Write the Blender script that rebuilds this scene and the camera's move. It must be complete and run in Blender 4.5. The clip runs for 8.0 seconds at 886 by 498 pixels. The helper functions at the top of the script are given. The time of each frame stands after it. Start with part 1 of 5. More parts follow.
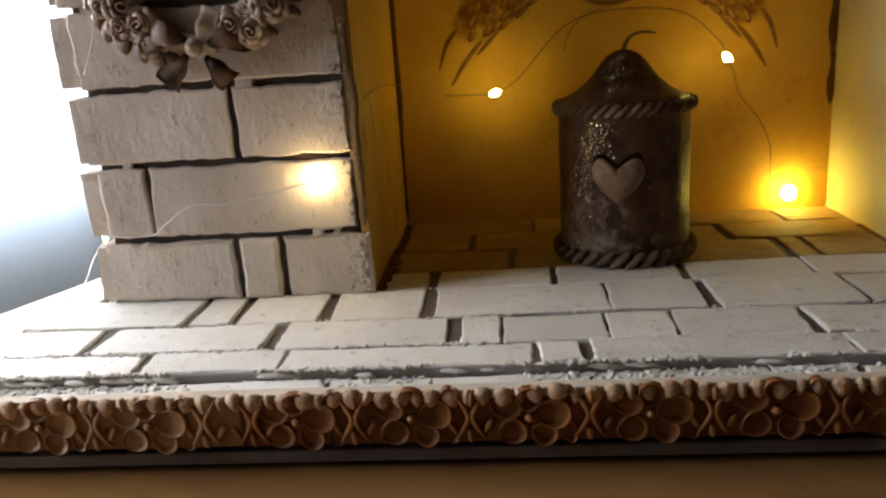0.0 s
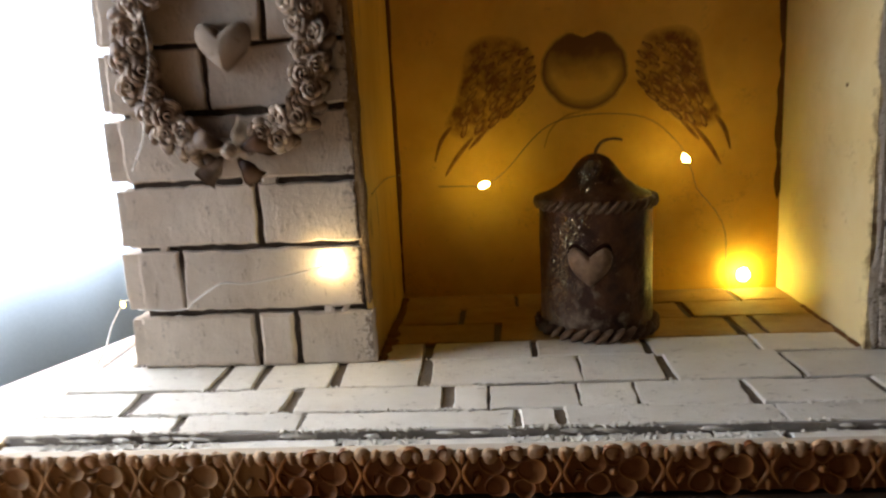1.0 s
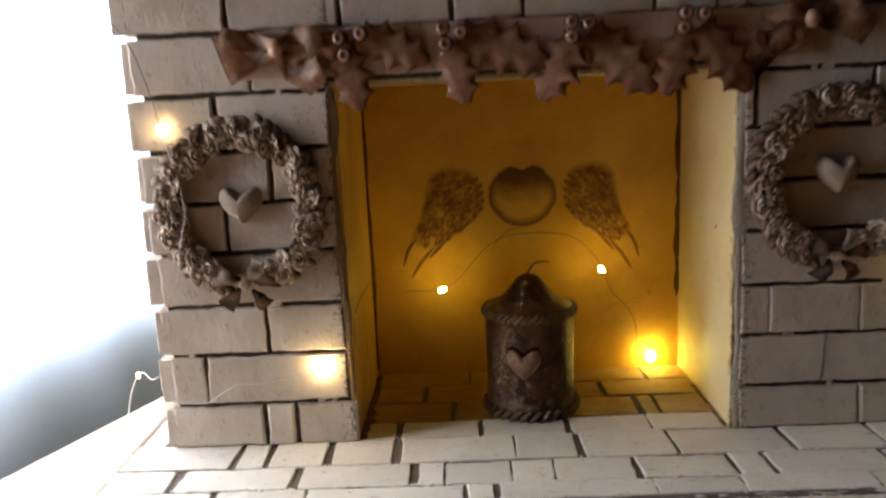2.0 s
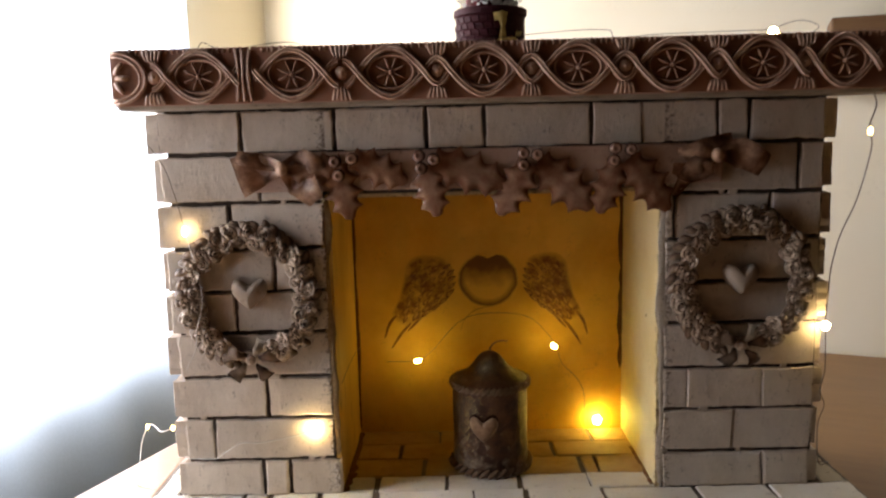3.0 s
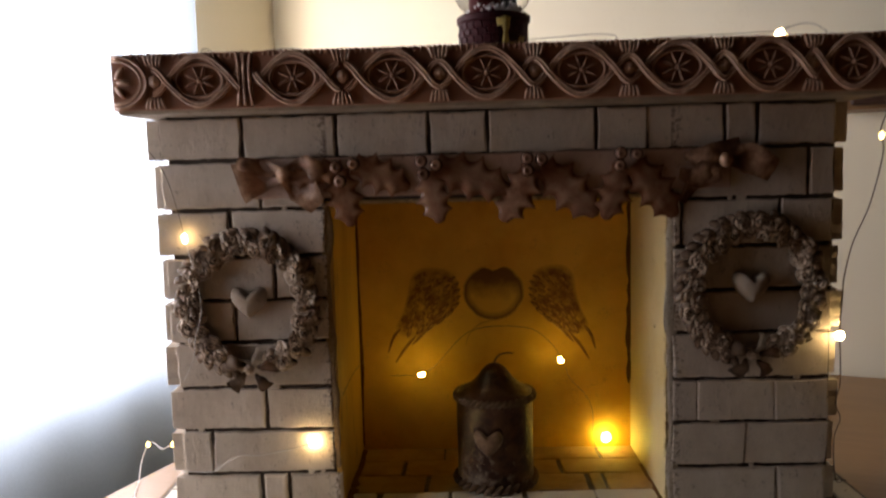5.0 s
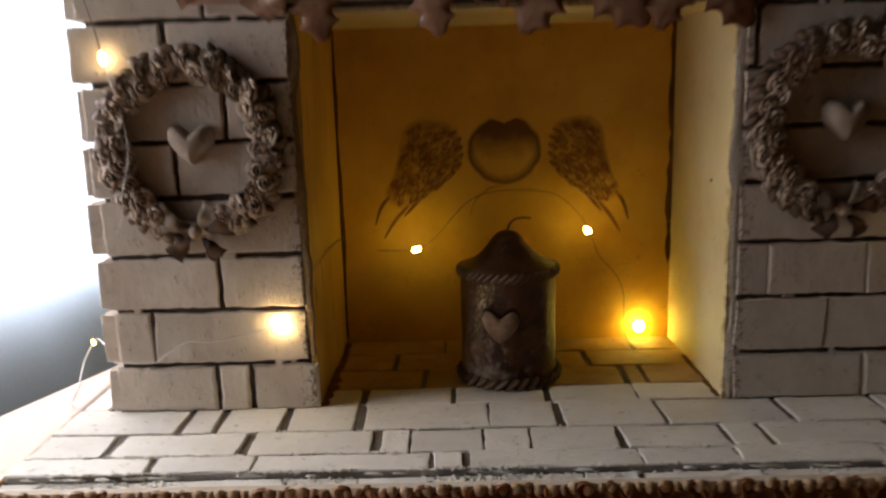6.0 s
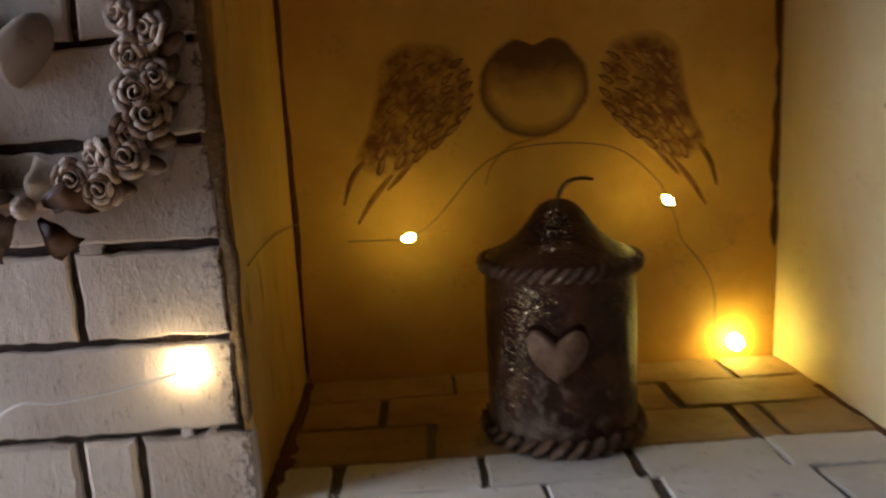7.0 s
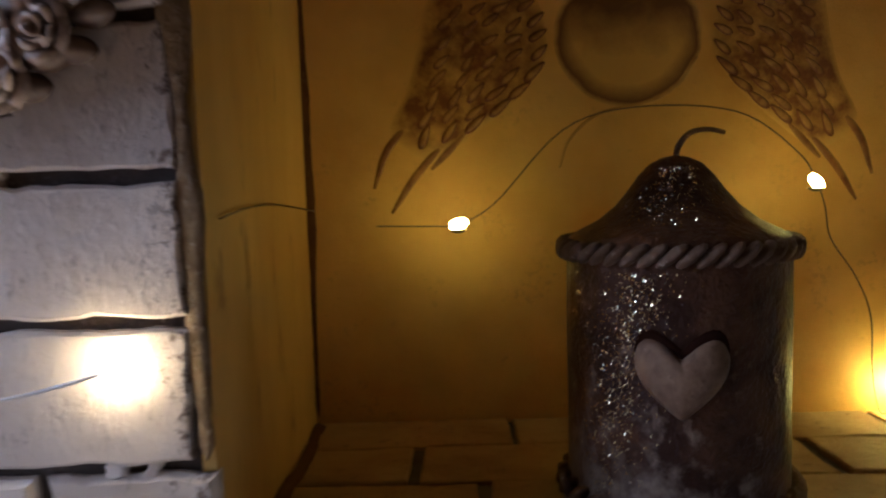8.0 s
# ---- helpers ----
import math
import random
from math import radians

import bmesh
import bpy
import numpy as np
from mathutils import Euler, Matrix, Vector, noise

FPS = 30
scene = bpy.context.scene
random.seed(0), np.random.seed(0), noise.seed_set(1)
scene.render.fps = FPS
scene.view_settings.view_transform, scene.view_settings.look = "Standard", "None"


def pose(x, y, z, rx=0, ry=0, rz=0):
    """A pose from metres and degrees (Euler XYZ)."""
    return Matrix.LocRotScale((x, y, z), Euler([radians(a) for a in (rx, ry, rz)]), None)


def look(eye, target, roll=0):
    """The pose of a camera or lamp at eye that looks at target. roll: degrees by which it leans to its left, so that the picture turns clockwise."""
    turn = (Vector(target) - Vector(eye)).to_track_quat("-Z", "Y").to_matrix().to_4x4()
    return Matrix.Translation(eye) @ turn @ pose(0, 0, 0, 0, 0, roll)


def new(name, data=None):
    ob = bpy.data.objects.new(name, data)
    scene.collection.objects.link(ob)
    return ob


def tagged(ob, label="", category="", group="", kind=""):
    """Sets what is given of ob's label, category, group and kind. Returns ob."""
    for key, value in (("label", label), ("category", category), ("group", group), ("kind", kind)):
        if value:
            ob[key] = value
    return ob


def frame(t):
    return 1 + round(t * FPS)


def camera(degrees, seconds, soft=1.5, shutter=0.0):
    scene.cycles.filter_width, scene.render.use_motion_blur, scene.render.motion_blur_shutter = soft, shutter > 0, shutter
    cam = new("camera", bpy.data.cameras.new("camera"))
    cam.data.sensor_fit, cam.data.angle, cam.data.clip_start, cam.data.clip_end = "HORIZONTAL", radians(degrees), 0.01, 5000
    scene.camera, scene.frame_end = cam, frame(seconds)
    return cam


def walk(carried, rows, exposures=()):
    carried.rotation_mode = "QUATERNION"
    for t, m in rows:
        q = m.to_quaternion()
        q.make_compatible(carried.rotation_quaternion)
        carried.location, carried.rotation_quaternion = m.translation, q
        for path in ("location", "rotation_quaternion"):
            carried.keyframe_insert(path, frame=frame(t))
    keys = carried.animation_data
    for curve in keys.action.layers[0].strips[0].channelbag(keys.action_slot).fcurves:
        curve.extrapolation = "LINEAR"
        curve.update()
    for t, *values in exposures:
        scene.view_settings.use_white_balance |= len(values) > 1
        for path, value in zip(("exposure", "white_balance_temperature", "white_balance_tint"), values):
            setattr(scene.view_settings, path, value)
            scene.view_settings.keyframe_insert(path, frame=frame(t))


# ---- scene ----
cam = camera(58.6, 8.0, soft=2.2, shutter=0.5)
PATH = [
    (0, (-0.032, -0.352, 0.12), (-0.212, 1.565, -0.422), -4.0),
    (0.2, (-0.030, -0.355, 0.117), (-0.198, 1.574, -0.383), -3.8),
    (0.5, (-0.031, -0.356, 0.119), (-0.171, 1.578, -0.371), -3.5),
    (1, (-0.032, -0.404, 0.146), (-0.169, 1.549, -0.261), -2.9),
    (1.5, (-0.022, -0.461, 0.186), (-0.12, 1.49, -0.24), -3.4),
    (2, (-0.02, -0.514, 0.237), (-0.075, 1.447, -0.152), -2.7),
    (2.2, (-0.015, -0.542, 0.252), (-0.074, 1.422, -0.124), -2.9),
    (3.3, (-0.004, -0.622, 0.302), (-0.016, 1.356, 0.012), -1.0),
    (3.5, (-0.006, -0.625, 0.301), (-0.015, 1.355, 0.016), -1.0),
    (4, (-0.011, -0.635, 0.311), (-0.032, 1.352, 0.088), -1.1),
    (4.2, (-0.008, -0.64, 0.319), (-0.037, 1.349, 0.105), -1.1),
    (5.3, (0.004, -0.577, 0.247), (-0.054, 1.409, 0.02), -1.6),
    (5.5, (-0.002, -0.555, 0.23), (-0.04, 1.422, -0.072), -1.7),
    (6, (-0.008, -0.475, 0.199), (-0.046, 1.484, -0.2), -1.7),
    (6.5, (-0.019, -0.369, 0.158), (-0.039, 1.574, -0.315), -2.0),
    (6.8, (-0.017, -0.309, 0.151), (-0.036, 1.642, -0.289), -3.4),
    (7, (-0.034, -0.277, 0.147), (0.025, 1.687, -0.225), -3.0),
    (7.2, (-0.038, -0.256, 0.133), (-0.052, 1.718, -0.192), -3.5),
    (7.5, (-0.047, -0.223, 0.117), (-0.054, 1.759, -0.146), -2.4),
    (7.8, (-0.041, -0.197, 0.100), (-0.114, 1.794, -0.074), -2.8),
    (8, (-0.04, -0.182, 0.099), (-0.074, 1.809, -0.083), -1.8),
]
EXPOSURES = [(0.0, -0.50, 8000, 23), (0.5, -0.44, 8000, 23), (1.0, -0.30, 7900, 22), (2.0, -0.22, 8200, 25), (3.3, -0.16, 8500, 27), (3.7, -0.16, 8500, 27), (4.0, -0.20, 8200, 25), (4.2, -0.95, 8000, 27),
             (5.3, -0.90, 9000, 30), (5.6, -0.72, 8900, 30), (6.0, -0.80, 8600, 27), (6.5, -0.96, 7900, 24), (7.0, -0.62, 7000, 28), (7.5, -0.42, 6300, 28), (8.0, -0.66, 5800, 33)]
walk(cam, [(t, look(eye, target, roll)) for t, eye, target, roll in PATH], EXPOSURES)

# ---------------------------------------------------------------- light
ROOM = pose(0, 0, 0, 0, 0, -22)          # the room and its table stand askew to the little fireplace
TABLE_Z = -0.034

world = bpy.data.worlds.new("overcast_sky")
scene.world = world
world.use_nodes = True
wn = world.node_tree.nodes
sky = wn.new("ShaderNodeTexSky")
sky.sky_type = "NISHITA"
sky.sun_disc = False
sky.sun_elevation, sky.sun_rotation = radians(32), radians(290)
world.node_tree.links.new(sky.outputs[0], wn["Background"].inputs[0])
wn["Background"].inputs[1].default_value = 0.08

day = bpy.data.lights.new("window_daylight", "AREA")
day.shape, day.size, day.size_y = "RECTANGLE", 0.95, 0.67
day.energy, day.color = 91.0, (0.78, 0.89, 1.0)
day_ob = new("window_daylight", day)
day_ob.matrix_world = ROOM @ pose(-0.670, -0.110, 0.3325, 0, -90, 0) @ pose(0, 0, 0, 0, 0, 90)


# ---------------------------------------------------------------- materials
def nodes_of(name):
    m = bpy.data.materials.new(name)
    m.use_nodes = True
    return m, m.node_tree.nodes, m.node_tree.links, m.node_tree.nodes["Principled BSDF"]


def mixed(n, l, fac, a, b):
    """A colour mix node; each input may be a socket or a plain colour or value."""
    x = n.new("ShaderNodeMix")
    x.data_type = "RGBA"
    for socket, v in ((x.inputs[0], fac), (x.inputs[6], a), (x.inputs[7], b)):
        if isinstance(v, bpy.types.NodeSocket):
            l.new(v, socket)
        elif isinstance(v, (int, float)):
            socket.default_value = v
        else:
            socket.default_value = (*v, 1)
    return x.outputs[2]


def ramp(n, l, fac, lo, hi):
    r = n.new("ShaderNodeMapRange")
    r.inputs[1].default_value, r.inputs[2].default_value = lo, hi
    l.new(fac, r.inputs[0])
    return r.outputs[0]


def coords(n, l, stretch=(1, 1, 1)):
    """Object coordinates, shifted for each object, so that alike pieces differ."""
    tc, info, add, mp = (n.new("ShaderNode" + k) for k in ("TexCoord", "ObjectInfo", "VectorMath", "Mapping"))
    mul = n.new("ShaderNodeMath")
    mul.operation, mul.inputs[1].default_value = "MULTIPLY", 7.0
    l.new(info.outputs["Random"], mul.inputs[0])
    l.new(tc.outputs["Object"], add.inputs[0])
    l.new(mul.outputs[0], add.inputs[1])
    l.new(add.outputs[0], mp.inputs[0])
    mp.inputs["Scale"].default_value = stretch
    return mp.outputs[0], info.outputs["Random"]


def grain(n, l, vec, scale, detail=4.0, rough=0.6):
    t = n.new("ShaderNodeTexNoise")
    t.inputs["Scale"].default_value, t.inputs["Detail"].default_value, t.inputs["Roughness"].default_value = scale, detail, rough
    l.new(vec, t.inputs["Vector"])
    return t.outputs["Fac"]


def bumped(n, l, p, heights):
    last = None
    for h, strength, dist in heights:
        b = n.new("ShaderNodeBump")
        b.inputs["Strength"].default_value, b.inputs["Distance"].default_value = strength, dist
        l.new(h, b.inputs["Height"])
        if last:
            l.new(last, b.inputs["Normal"])
        last = b.outputs[0]
    l.new(last, p.inputs["Normal"])


def painted(name, base, stain, wear, rough=0.75, amount=0.5, coarse=45, fine=420, stretch=(1, 1, 1), bump=0.5, spec=0.3, low=0.57):
    """Brushed chalk paint: a base tone, broad stains, and small worn spots where the undercoat shows."""
    m, n, l, p = nodes_of(name)
    vec, rnd = coords(n, l, stretch)
    broad, mid, small = grain(n, l, vec, coarse), grain(n, l, vec, coarse * 3.7), grain(n, l, vec, fine, 3)
    c = mixed(n, l, ramp(n, l, broad, 0.38, 0.72), base, stain)
    spots = ramp(n, l, mid, low, low + 0.10)
    tiny = ramp(n, l, small, 0.5, 0.62)
    both = n.new("ShaderNodeMath")
    both.operation = "MULTIPLY"
    l.new(spots, both.inputs[0])
    l.new(tiny, both.inputs[1])
    part_ = n.new("ShaderNodeMath")
    part_.operation, part_.inputs[1].default_value = "MULTIPLY", amount
    l.new(both.outputs[0], part_.inputs[0])
    c = mixed(n, l, part_.outputs[0], c, wear)
    tone = ramp(n, l, rnd, 0.0, 1.0)
    dim = n.new("ShaderNodeHueSaturation")
    val = n.new("ShaderNodeMapRange")
    val.inputs[3].default_value, val.inputs[4].default_value = 0.93, 1.06
    l.new(tone, val.inputs[0])
    l.new(val.outputs[0], dim.inputs["Value"])
    l.new(c, dim.inputs["Color"])
    l.new(dim.outputs[0], p.inputs["Base Color"])
    p.inputs["Roughness"].default_value = rough
    p.inputs["Specular IOR Level"].default_value = spec
    crumb = grain(n, l, vec, fine * 2.3, 5, 0.7)
    bumped(n, l, p, [(mid, bump, 0.0012), (small, bump, 0.0005), (crumb, bump, 0.0005)])
    return m


def antiqued(name, low, high, y_low, y_high, rough=0.5, coarse=60, axis=1):
    """A dark glaze in the hollows of a casting, and a lighter tone rubbed over its raised parts."""
    m, n, l, p = nodes_of(name)
    tc, sep = n.new("ShaderNodeTexCoord"), n.new("ShaderNodeSeparateXYZ")
    l.new(tc.outputs["Object"], sep.inputs[0])
    vec, rnd = coords(n, l)
    broad, small = grain(n, l, vec, coarse), grain(n, l, vec, 500, 3)
    up = ramp(n, l, sep.outputs[axis], y_low, y_high)
    rub = n.new("ShaderNodeMath")
    rub.operation = "MULTIPLY"
    l.new(up, rub.inputs[0])
    l.new(ramp(n, l, broad, 0.25, 0.62), rub.inputs[1])
    c = mixed(n, l, rub.outputs[0], low, high)
    l.new(c, p.inputs["Base Color"])
    p.inputs["Roughness"].default_value = rough
    bumped(n, l, p, [(small, 0.5, 0.0005)])
    return m


def plain(name, colour, rough=0.5, metal=0.0, spec=0.5):
    m, n, l, p = nodes_of(name)
    p.inputs["Base Color"].default_value = (*colour, 1)
    p.inputs["Roughness"].default_value, p.inputs["Metallic"].default_value = rough, metal
    p.inputs["Specular IOR Level"].default_value = spec
    return m


def glowing(name, colour, strength):
    m, n, l, p = nodes_of(name)
    p.inputs["Base Color"].default_value = (*colour, 1)
    p.inputs["Emission Color"].default_value = (*colour, 1)
    p.inputs["Emission Strength"].default_value = strength
    return m


WHITE = painted("chalk_white_paint", (0.67, 0.568, 0.468), (0.55, 0.447, 0.355), (0.16, 0.115, 0.088), amount=0.5, stretch=(1.0, 1, 0.6), bump=0.7, fine=520, low=0.555)
wn_, wl_ = WHITE.node_tree.nodes, WHITE.node_tree.links
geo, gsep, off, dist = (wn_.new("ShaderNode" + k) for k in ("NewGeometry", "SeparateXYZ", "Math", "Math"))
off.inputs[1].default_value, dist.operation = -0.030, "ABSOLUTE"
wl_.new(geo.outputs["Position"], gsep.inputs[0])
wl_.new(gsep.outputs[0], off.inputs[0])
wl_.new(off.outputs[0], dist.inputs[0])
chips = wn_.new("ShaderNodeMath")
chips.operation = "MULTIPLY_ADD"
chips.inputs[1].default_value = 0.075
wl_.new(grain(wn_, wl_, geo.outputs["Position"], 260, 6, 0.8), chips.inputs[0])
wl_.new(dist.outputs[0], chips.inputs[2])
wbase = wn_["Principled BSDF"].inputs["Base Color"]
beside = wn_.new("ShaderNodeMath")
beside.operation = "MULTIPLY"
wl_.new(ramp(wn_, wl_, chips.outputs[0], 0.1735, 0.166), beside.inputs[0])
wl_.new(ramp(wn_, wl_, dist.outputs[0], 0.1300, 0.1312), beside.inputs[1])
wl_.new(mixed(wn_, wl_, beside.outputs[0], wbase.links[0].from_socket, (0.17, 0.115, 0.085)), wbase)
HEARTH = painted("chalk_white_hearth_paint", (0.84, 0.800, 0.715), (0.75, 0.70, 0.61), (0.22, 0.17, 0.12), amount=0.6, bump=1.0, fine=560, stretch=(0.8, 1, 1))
# Ochre wash and the shade inside the opening, both put into the colour.
HEARTH_INNER = painted("ochre_shaded_hearth_wash", (0.50, 0.325, 0.145), (0.37, 0.215, 0.085), (0.14, 0.08, 0.04), amount=0.6, bump=1.0, fine=560, stretch=(0.8, 1, 1))
JOINT = painted("brown_joint_paint", (0.050, 0.034, 0.025), (0.11, 0.083, 0.065), (0.28, 0.24, 0.2), amount=0.6, bump=0.6)
GAP = painted("grey_hearth_joint", (0.115, 0.088, 0.070), (0.18, 0.15, 0.125), (0.3, 0.26, 0.22), amount=0.6, bump=0.6)
CREAM = painted("cream_panel_paint", (0.72, 0.60, 0.36), (0.62, 0.47, 0.22), (0.26, 0.14, 0.05), rough=0.6, amount=0.35, coarse=13, bump=0.3)
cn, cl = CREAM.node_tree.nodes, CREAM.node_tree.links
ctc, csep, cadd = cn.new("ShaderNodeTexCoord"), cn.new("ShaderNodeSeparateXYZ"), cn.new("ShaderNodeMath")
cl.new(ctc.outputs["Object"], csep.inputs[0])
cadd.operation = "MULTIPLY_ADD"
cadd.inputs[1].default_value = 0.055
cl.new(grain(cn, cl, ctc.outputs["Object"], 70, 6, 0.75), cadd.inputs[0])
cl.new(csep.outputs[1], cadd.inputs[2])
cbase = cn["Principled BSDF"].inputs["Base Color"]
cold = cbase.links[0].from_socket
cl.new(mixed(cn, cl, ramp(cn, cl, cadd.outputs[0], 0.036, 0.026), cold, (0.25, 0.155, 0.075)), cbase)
# Left panel only: its shade and warm LED tint are put into the colour.
SIDE_OCHRE = painted("ochre_shaded_side_paint", (0.72, 0.44, 0.115), (0.52, 0.27, 0.055), (0.24, 0.12, 0.04), rough=0.6, amount=0.6, coarse=16, fine=150, stretch=(1, 1, 0.4), bump=0.35)
OCHRE = painted("ochre_panel_paint", (0.755, 0.433, 0.104), (0.56, 0.27, 0.050), (0.34, 0.20, 0.07), rough=0.6, amount=0.35, coarse=15, bump=0.3)
STREAK = painted("dark_brown_gap_tone", (0.125, 0.046, 0.015), (0.17, 0.075, 0.028), (0.3, 0.2, 0.1), bump=0.4)
MANTEL = antiqued("antiqued_mantel_relief", (0.35, 0.165, 0.105), (0.78, 0.54, 0.40), 0.0000, -0.0036, rough=0.38, coarse=90)
MANTEL_TOP = painted("brown_washed_board", (0.36, 0.29, 0.22), (0.24, 0.18, 0.13), (0.12, 0.08, 0.05), amount=0.7)
TRIM_TAN = antiqued("tan_flower_casting", (0.26, 0.125, 0.044), (0.68, 0.43, 0.21), 0.0003, -0.0016, rough=0.42)
TRIM_BROWN = antiqued("brown_flower_casting", (0.15, 0.040, 0.008), (0.57, 0.25, 0.085), 0.0003, -0.0016, rough=0.42)
ROSE = antiqued("beige_rose_casting", (0.115, 0.062, 0.036), (0.72, 0.55, 0.41), -0.0002, -0.0056, rough=0.42, coarse=150)
BOW_DARK = antiqued("dark_brown_bow_glaze", (0.07, 0.028, 0.014), (0.26, 0.13, 0.07), -0.0002, -0.0040, rough=0.4, coarse=150)
BOW_PALE = painted("pale_rubbed_bow_paint", (0.74, 0.66, 0.56), (0.55, 0.45, 0.35), (0.2, 0.13, 0.08), coarse=120, bump=0.4)
CHARM = painted("beige_charm_paint", (0.47, 0.375, 0.295), (0.38, 0.29, 0.22), (0.22, 0.15, 0.11), bump=0.3)
HOLLY = antiqued("brown_holly_casting", (0.21, 0.082, 0.046), (0.67, 0.42, 0.28), -0.0002, -0.0050, rough=0.24, coarse=110)
BERRY = antiqued("glossy_brown_berry", (0.07, 0.026, 0.016), (0.42, 0.235, 0.165), -0.0026, -0.0042, rough=0.16)
STRIP = painted("pink_brown_strip_paint", (0.55, 0.375, 0.29), (0.44, 0.27, 0.20), (0.12, 0.06, 0.04), rough=0.5, amount=0.6)
WING = antiqued("brown_wing_glaze", (0.15, 0.040, 0.008), (0.50, 0.25, 0.060), -0.00045, -0.00085, rough=0.4, coarse=160)
WING_WASH = antiqued("brown_wash_thinning_outwards", (0.71, 0.39, 0.076), (0.19, 0.060, 0.011), 0.0, -0.0007, rough=0.5, coarse=110)
WING_TIP = antiqued("brown_brushed_feather_tip", (0.36, 0.165, 0.032), (0.15, 0.044, 0.008), 0.0, -0.0005, rough=0.5, coarse=110)
WIRE = plain("thin_copper_wire", (0.15, 0.10, 0.065), 0.45, 0.5)
WIRE_PALE = plain("thin_silver_wire", (0.68, 0.64, 0.58), 0.35, 0.15)


# ---------------------------------------------------------------- mesh helpers
PLACE = {}


def world_of(ob):
    return PLACE.get(ob.name, Matrix())


def thing(name, at, label, category, group="", kind=""):
    ob = new(name)
    ob.empty_display_size = 0.01
    ob.matrix_world = Matrix.Translation(at)
    PLACE[ob.name] = Matrix.Translation(at)
    return tagged(ob, label, category, group, kind)


def to_mesh(name, bm, smooth=False):
    me = bpy.data.meshes.new(name)
    bmesh.ops.recalc_face_normals(bm, faces=bm.faces)
    bm.to_mesh(me)
    bm.free()
    if smooth:
        me.shade_smooth()
    return me


def part(name, data, material, parent, label="", at=None, smooth=False):
    """One mesh under a thing or a part; at: its pose in the world."""
    me = data if isinstance(data, bpy.types.Mesh) else to_mesh(name, data, smooth)
    if not me.materials:
        me.materials.append(material)
    ob = new(name, me)
    m = at if at is not None else Matrix()
    PLACE[ob.name] = m
    if parent:
        ob.parent = parent
        ob.matrix_basis = world_of(parent).inverted() @ m
    else:
        ob.matrix_basis = m
    if label:
        ob["label"] = label
    return ob


def T(x, y, z):
    return Matrix.Translation((x, y, z))


def box(bm, x0, x1, y0, y1, z0, z1, bevel=0.0, segments=2):
    r = bmesh.ops.create_cube(bm, size=1, matrix=T((x0 + x1) / 2, (y0 + y1) / 2, (z0 + z1) / 2) @ Matrix.Diagonal((x1 - x0, y1 - y0, z1 - z0, 1)))
    if bevel:
        edges = {e for v in r["verts"] for e in v.link_edges}
        bmesh.ops.bevel(bm, geom=list(edges), offset=bevel, segments=segments, affect="EDGES", profile=0.5)


def boxed(*a, **k):
    bm = bmesh.new()
    box(bm, *a, **k)
    return bm


def ellipsoid(bm, m, u=8, v=6):
    bmesh.ops.create_uvsphere(bm, u_segments=u, v_segments=v, radius=1, matrix=m)


def tube(bm, pts, r, n=6, closed=False, taper=None):
    """A round bar along a line of points."""
    pts = [Vector(p) for p in pts]
    rings, count = [], len(pts)
    up = Vector((0, 1, 0.02)).normalized()
    for i, p in enumerate(pts):
        a = pts[(i - 1) % count] if closed or i > 0 else p
        b = pts[(i + 1) % count] if closed or i < count - 1 else p
        d = (b - a).normalized()
        s = d.cross(up)
        if s.length < 1e-4:
            s = d.cross(Vector((1, 0, 0)))
        s.normalize()
        w = s.cross(d)
        rr = r * (taper(i / (count - 1)) if taper else 1)
        rings.append([bm.verts.new(p + rr * (math.cos(2 * math.pi * k / n) * s + math.sin(2 * math.pi * k / n) * w)) for k in range(n)])
    for i in range(count if closed else count - 1):
        for k in range(n):
            bm.faces.new((rings[i][k], rings[i][(k + 1) % n], rings[(i + 1) % count][(k + 1) % n], rings[(i + 1) % count][k]))
    if not closed:
        bm.faces.new(rings[0])
        bm.faces.new(rings[-1])


def smooth_line(pts, steps=6):
    """A rounded line through the points (Catmull-Rom)."""
    pts = [Vector(p) for p in pts]
    ext = [2 * pts[0] - pts[1], *pts, 2 * pts[-1] - pts[-2]]
    out = []
    for i in range(1, len(ext) - 2):
        a, b, c, d = ext[i - 1:i + 3]
        for k in range(steps):
            t = k / steps
            out.append(0.5 * (2 * b + (c - a) * t + (2 * a - 5 * b + 4 * c - d) * t * t + (3 * b - a - 3 * c + d) * t ** 3))
    return out + [pts[-1]]


def dome(bm, outline, height, rings=((1.0, 0.0), (0.93, 0.55), (0.75, 0.88), (0.4, 1.0)), back=0.0):
    """A pillow over an outline in x and z that swells towards -y by height."""
    cx = sum(p[0] for p in outline) / len(outline)
    cz = sum(p[1] for p in outline) / len(outline)
    loops = []
    if back:
        loops.append([bm.verts.new((p[0], back, p[1])) for p in outline])
    for s, h in rings:
        loops.append([bm.verts.new((cx + s * (p[0] - cx), -h * height, cz + s * (p[1] - cz))) for p in outline])
    k = len(outline)
    for a, b in zip(loops, loops[1:]):
        for i in range(k):
            bm.faces.new((a[i], a[(i + 1) % k], b[(i + 1) % k], b[i]))
    mid = bm.verts.new((cx, -height * 1.01, cz))
    for i in range(k):
        bm.faces.new((loops[-1][i], loops[-1][(i + 1) % k], mid))


def heart_outline(w, h, count=28, plump=1.0):
    out = []
    for i in range(count):
        t = 2 * math.pi * i / count
        out.append((w / 2 * math.copysign(abs(math.sin(t)) ** (3 if plump == 1 else 1.7), math.sin(t)),
                    h * (13 * math.cos(t) - 5 * math.cos(2 * t) - 2 * math.cos(3 * t) - math.cos(4 * t)) / 29 + 0.07 * h))
    return out


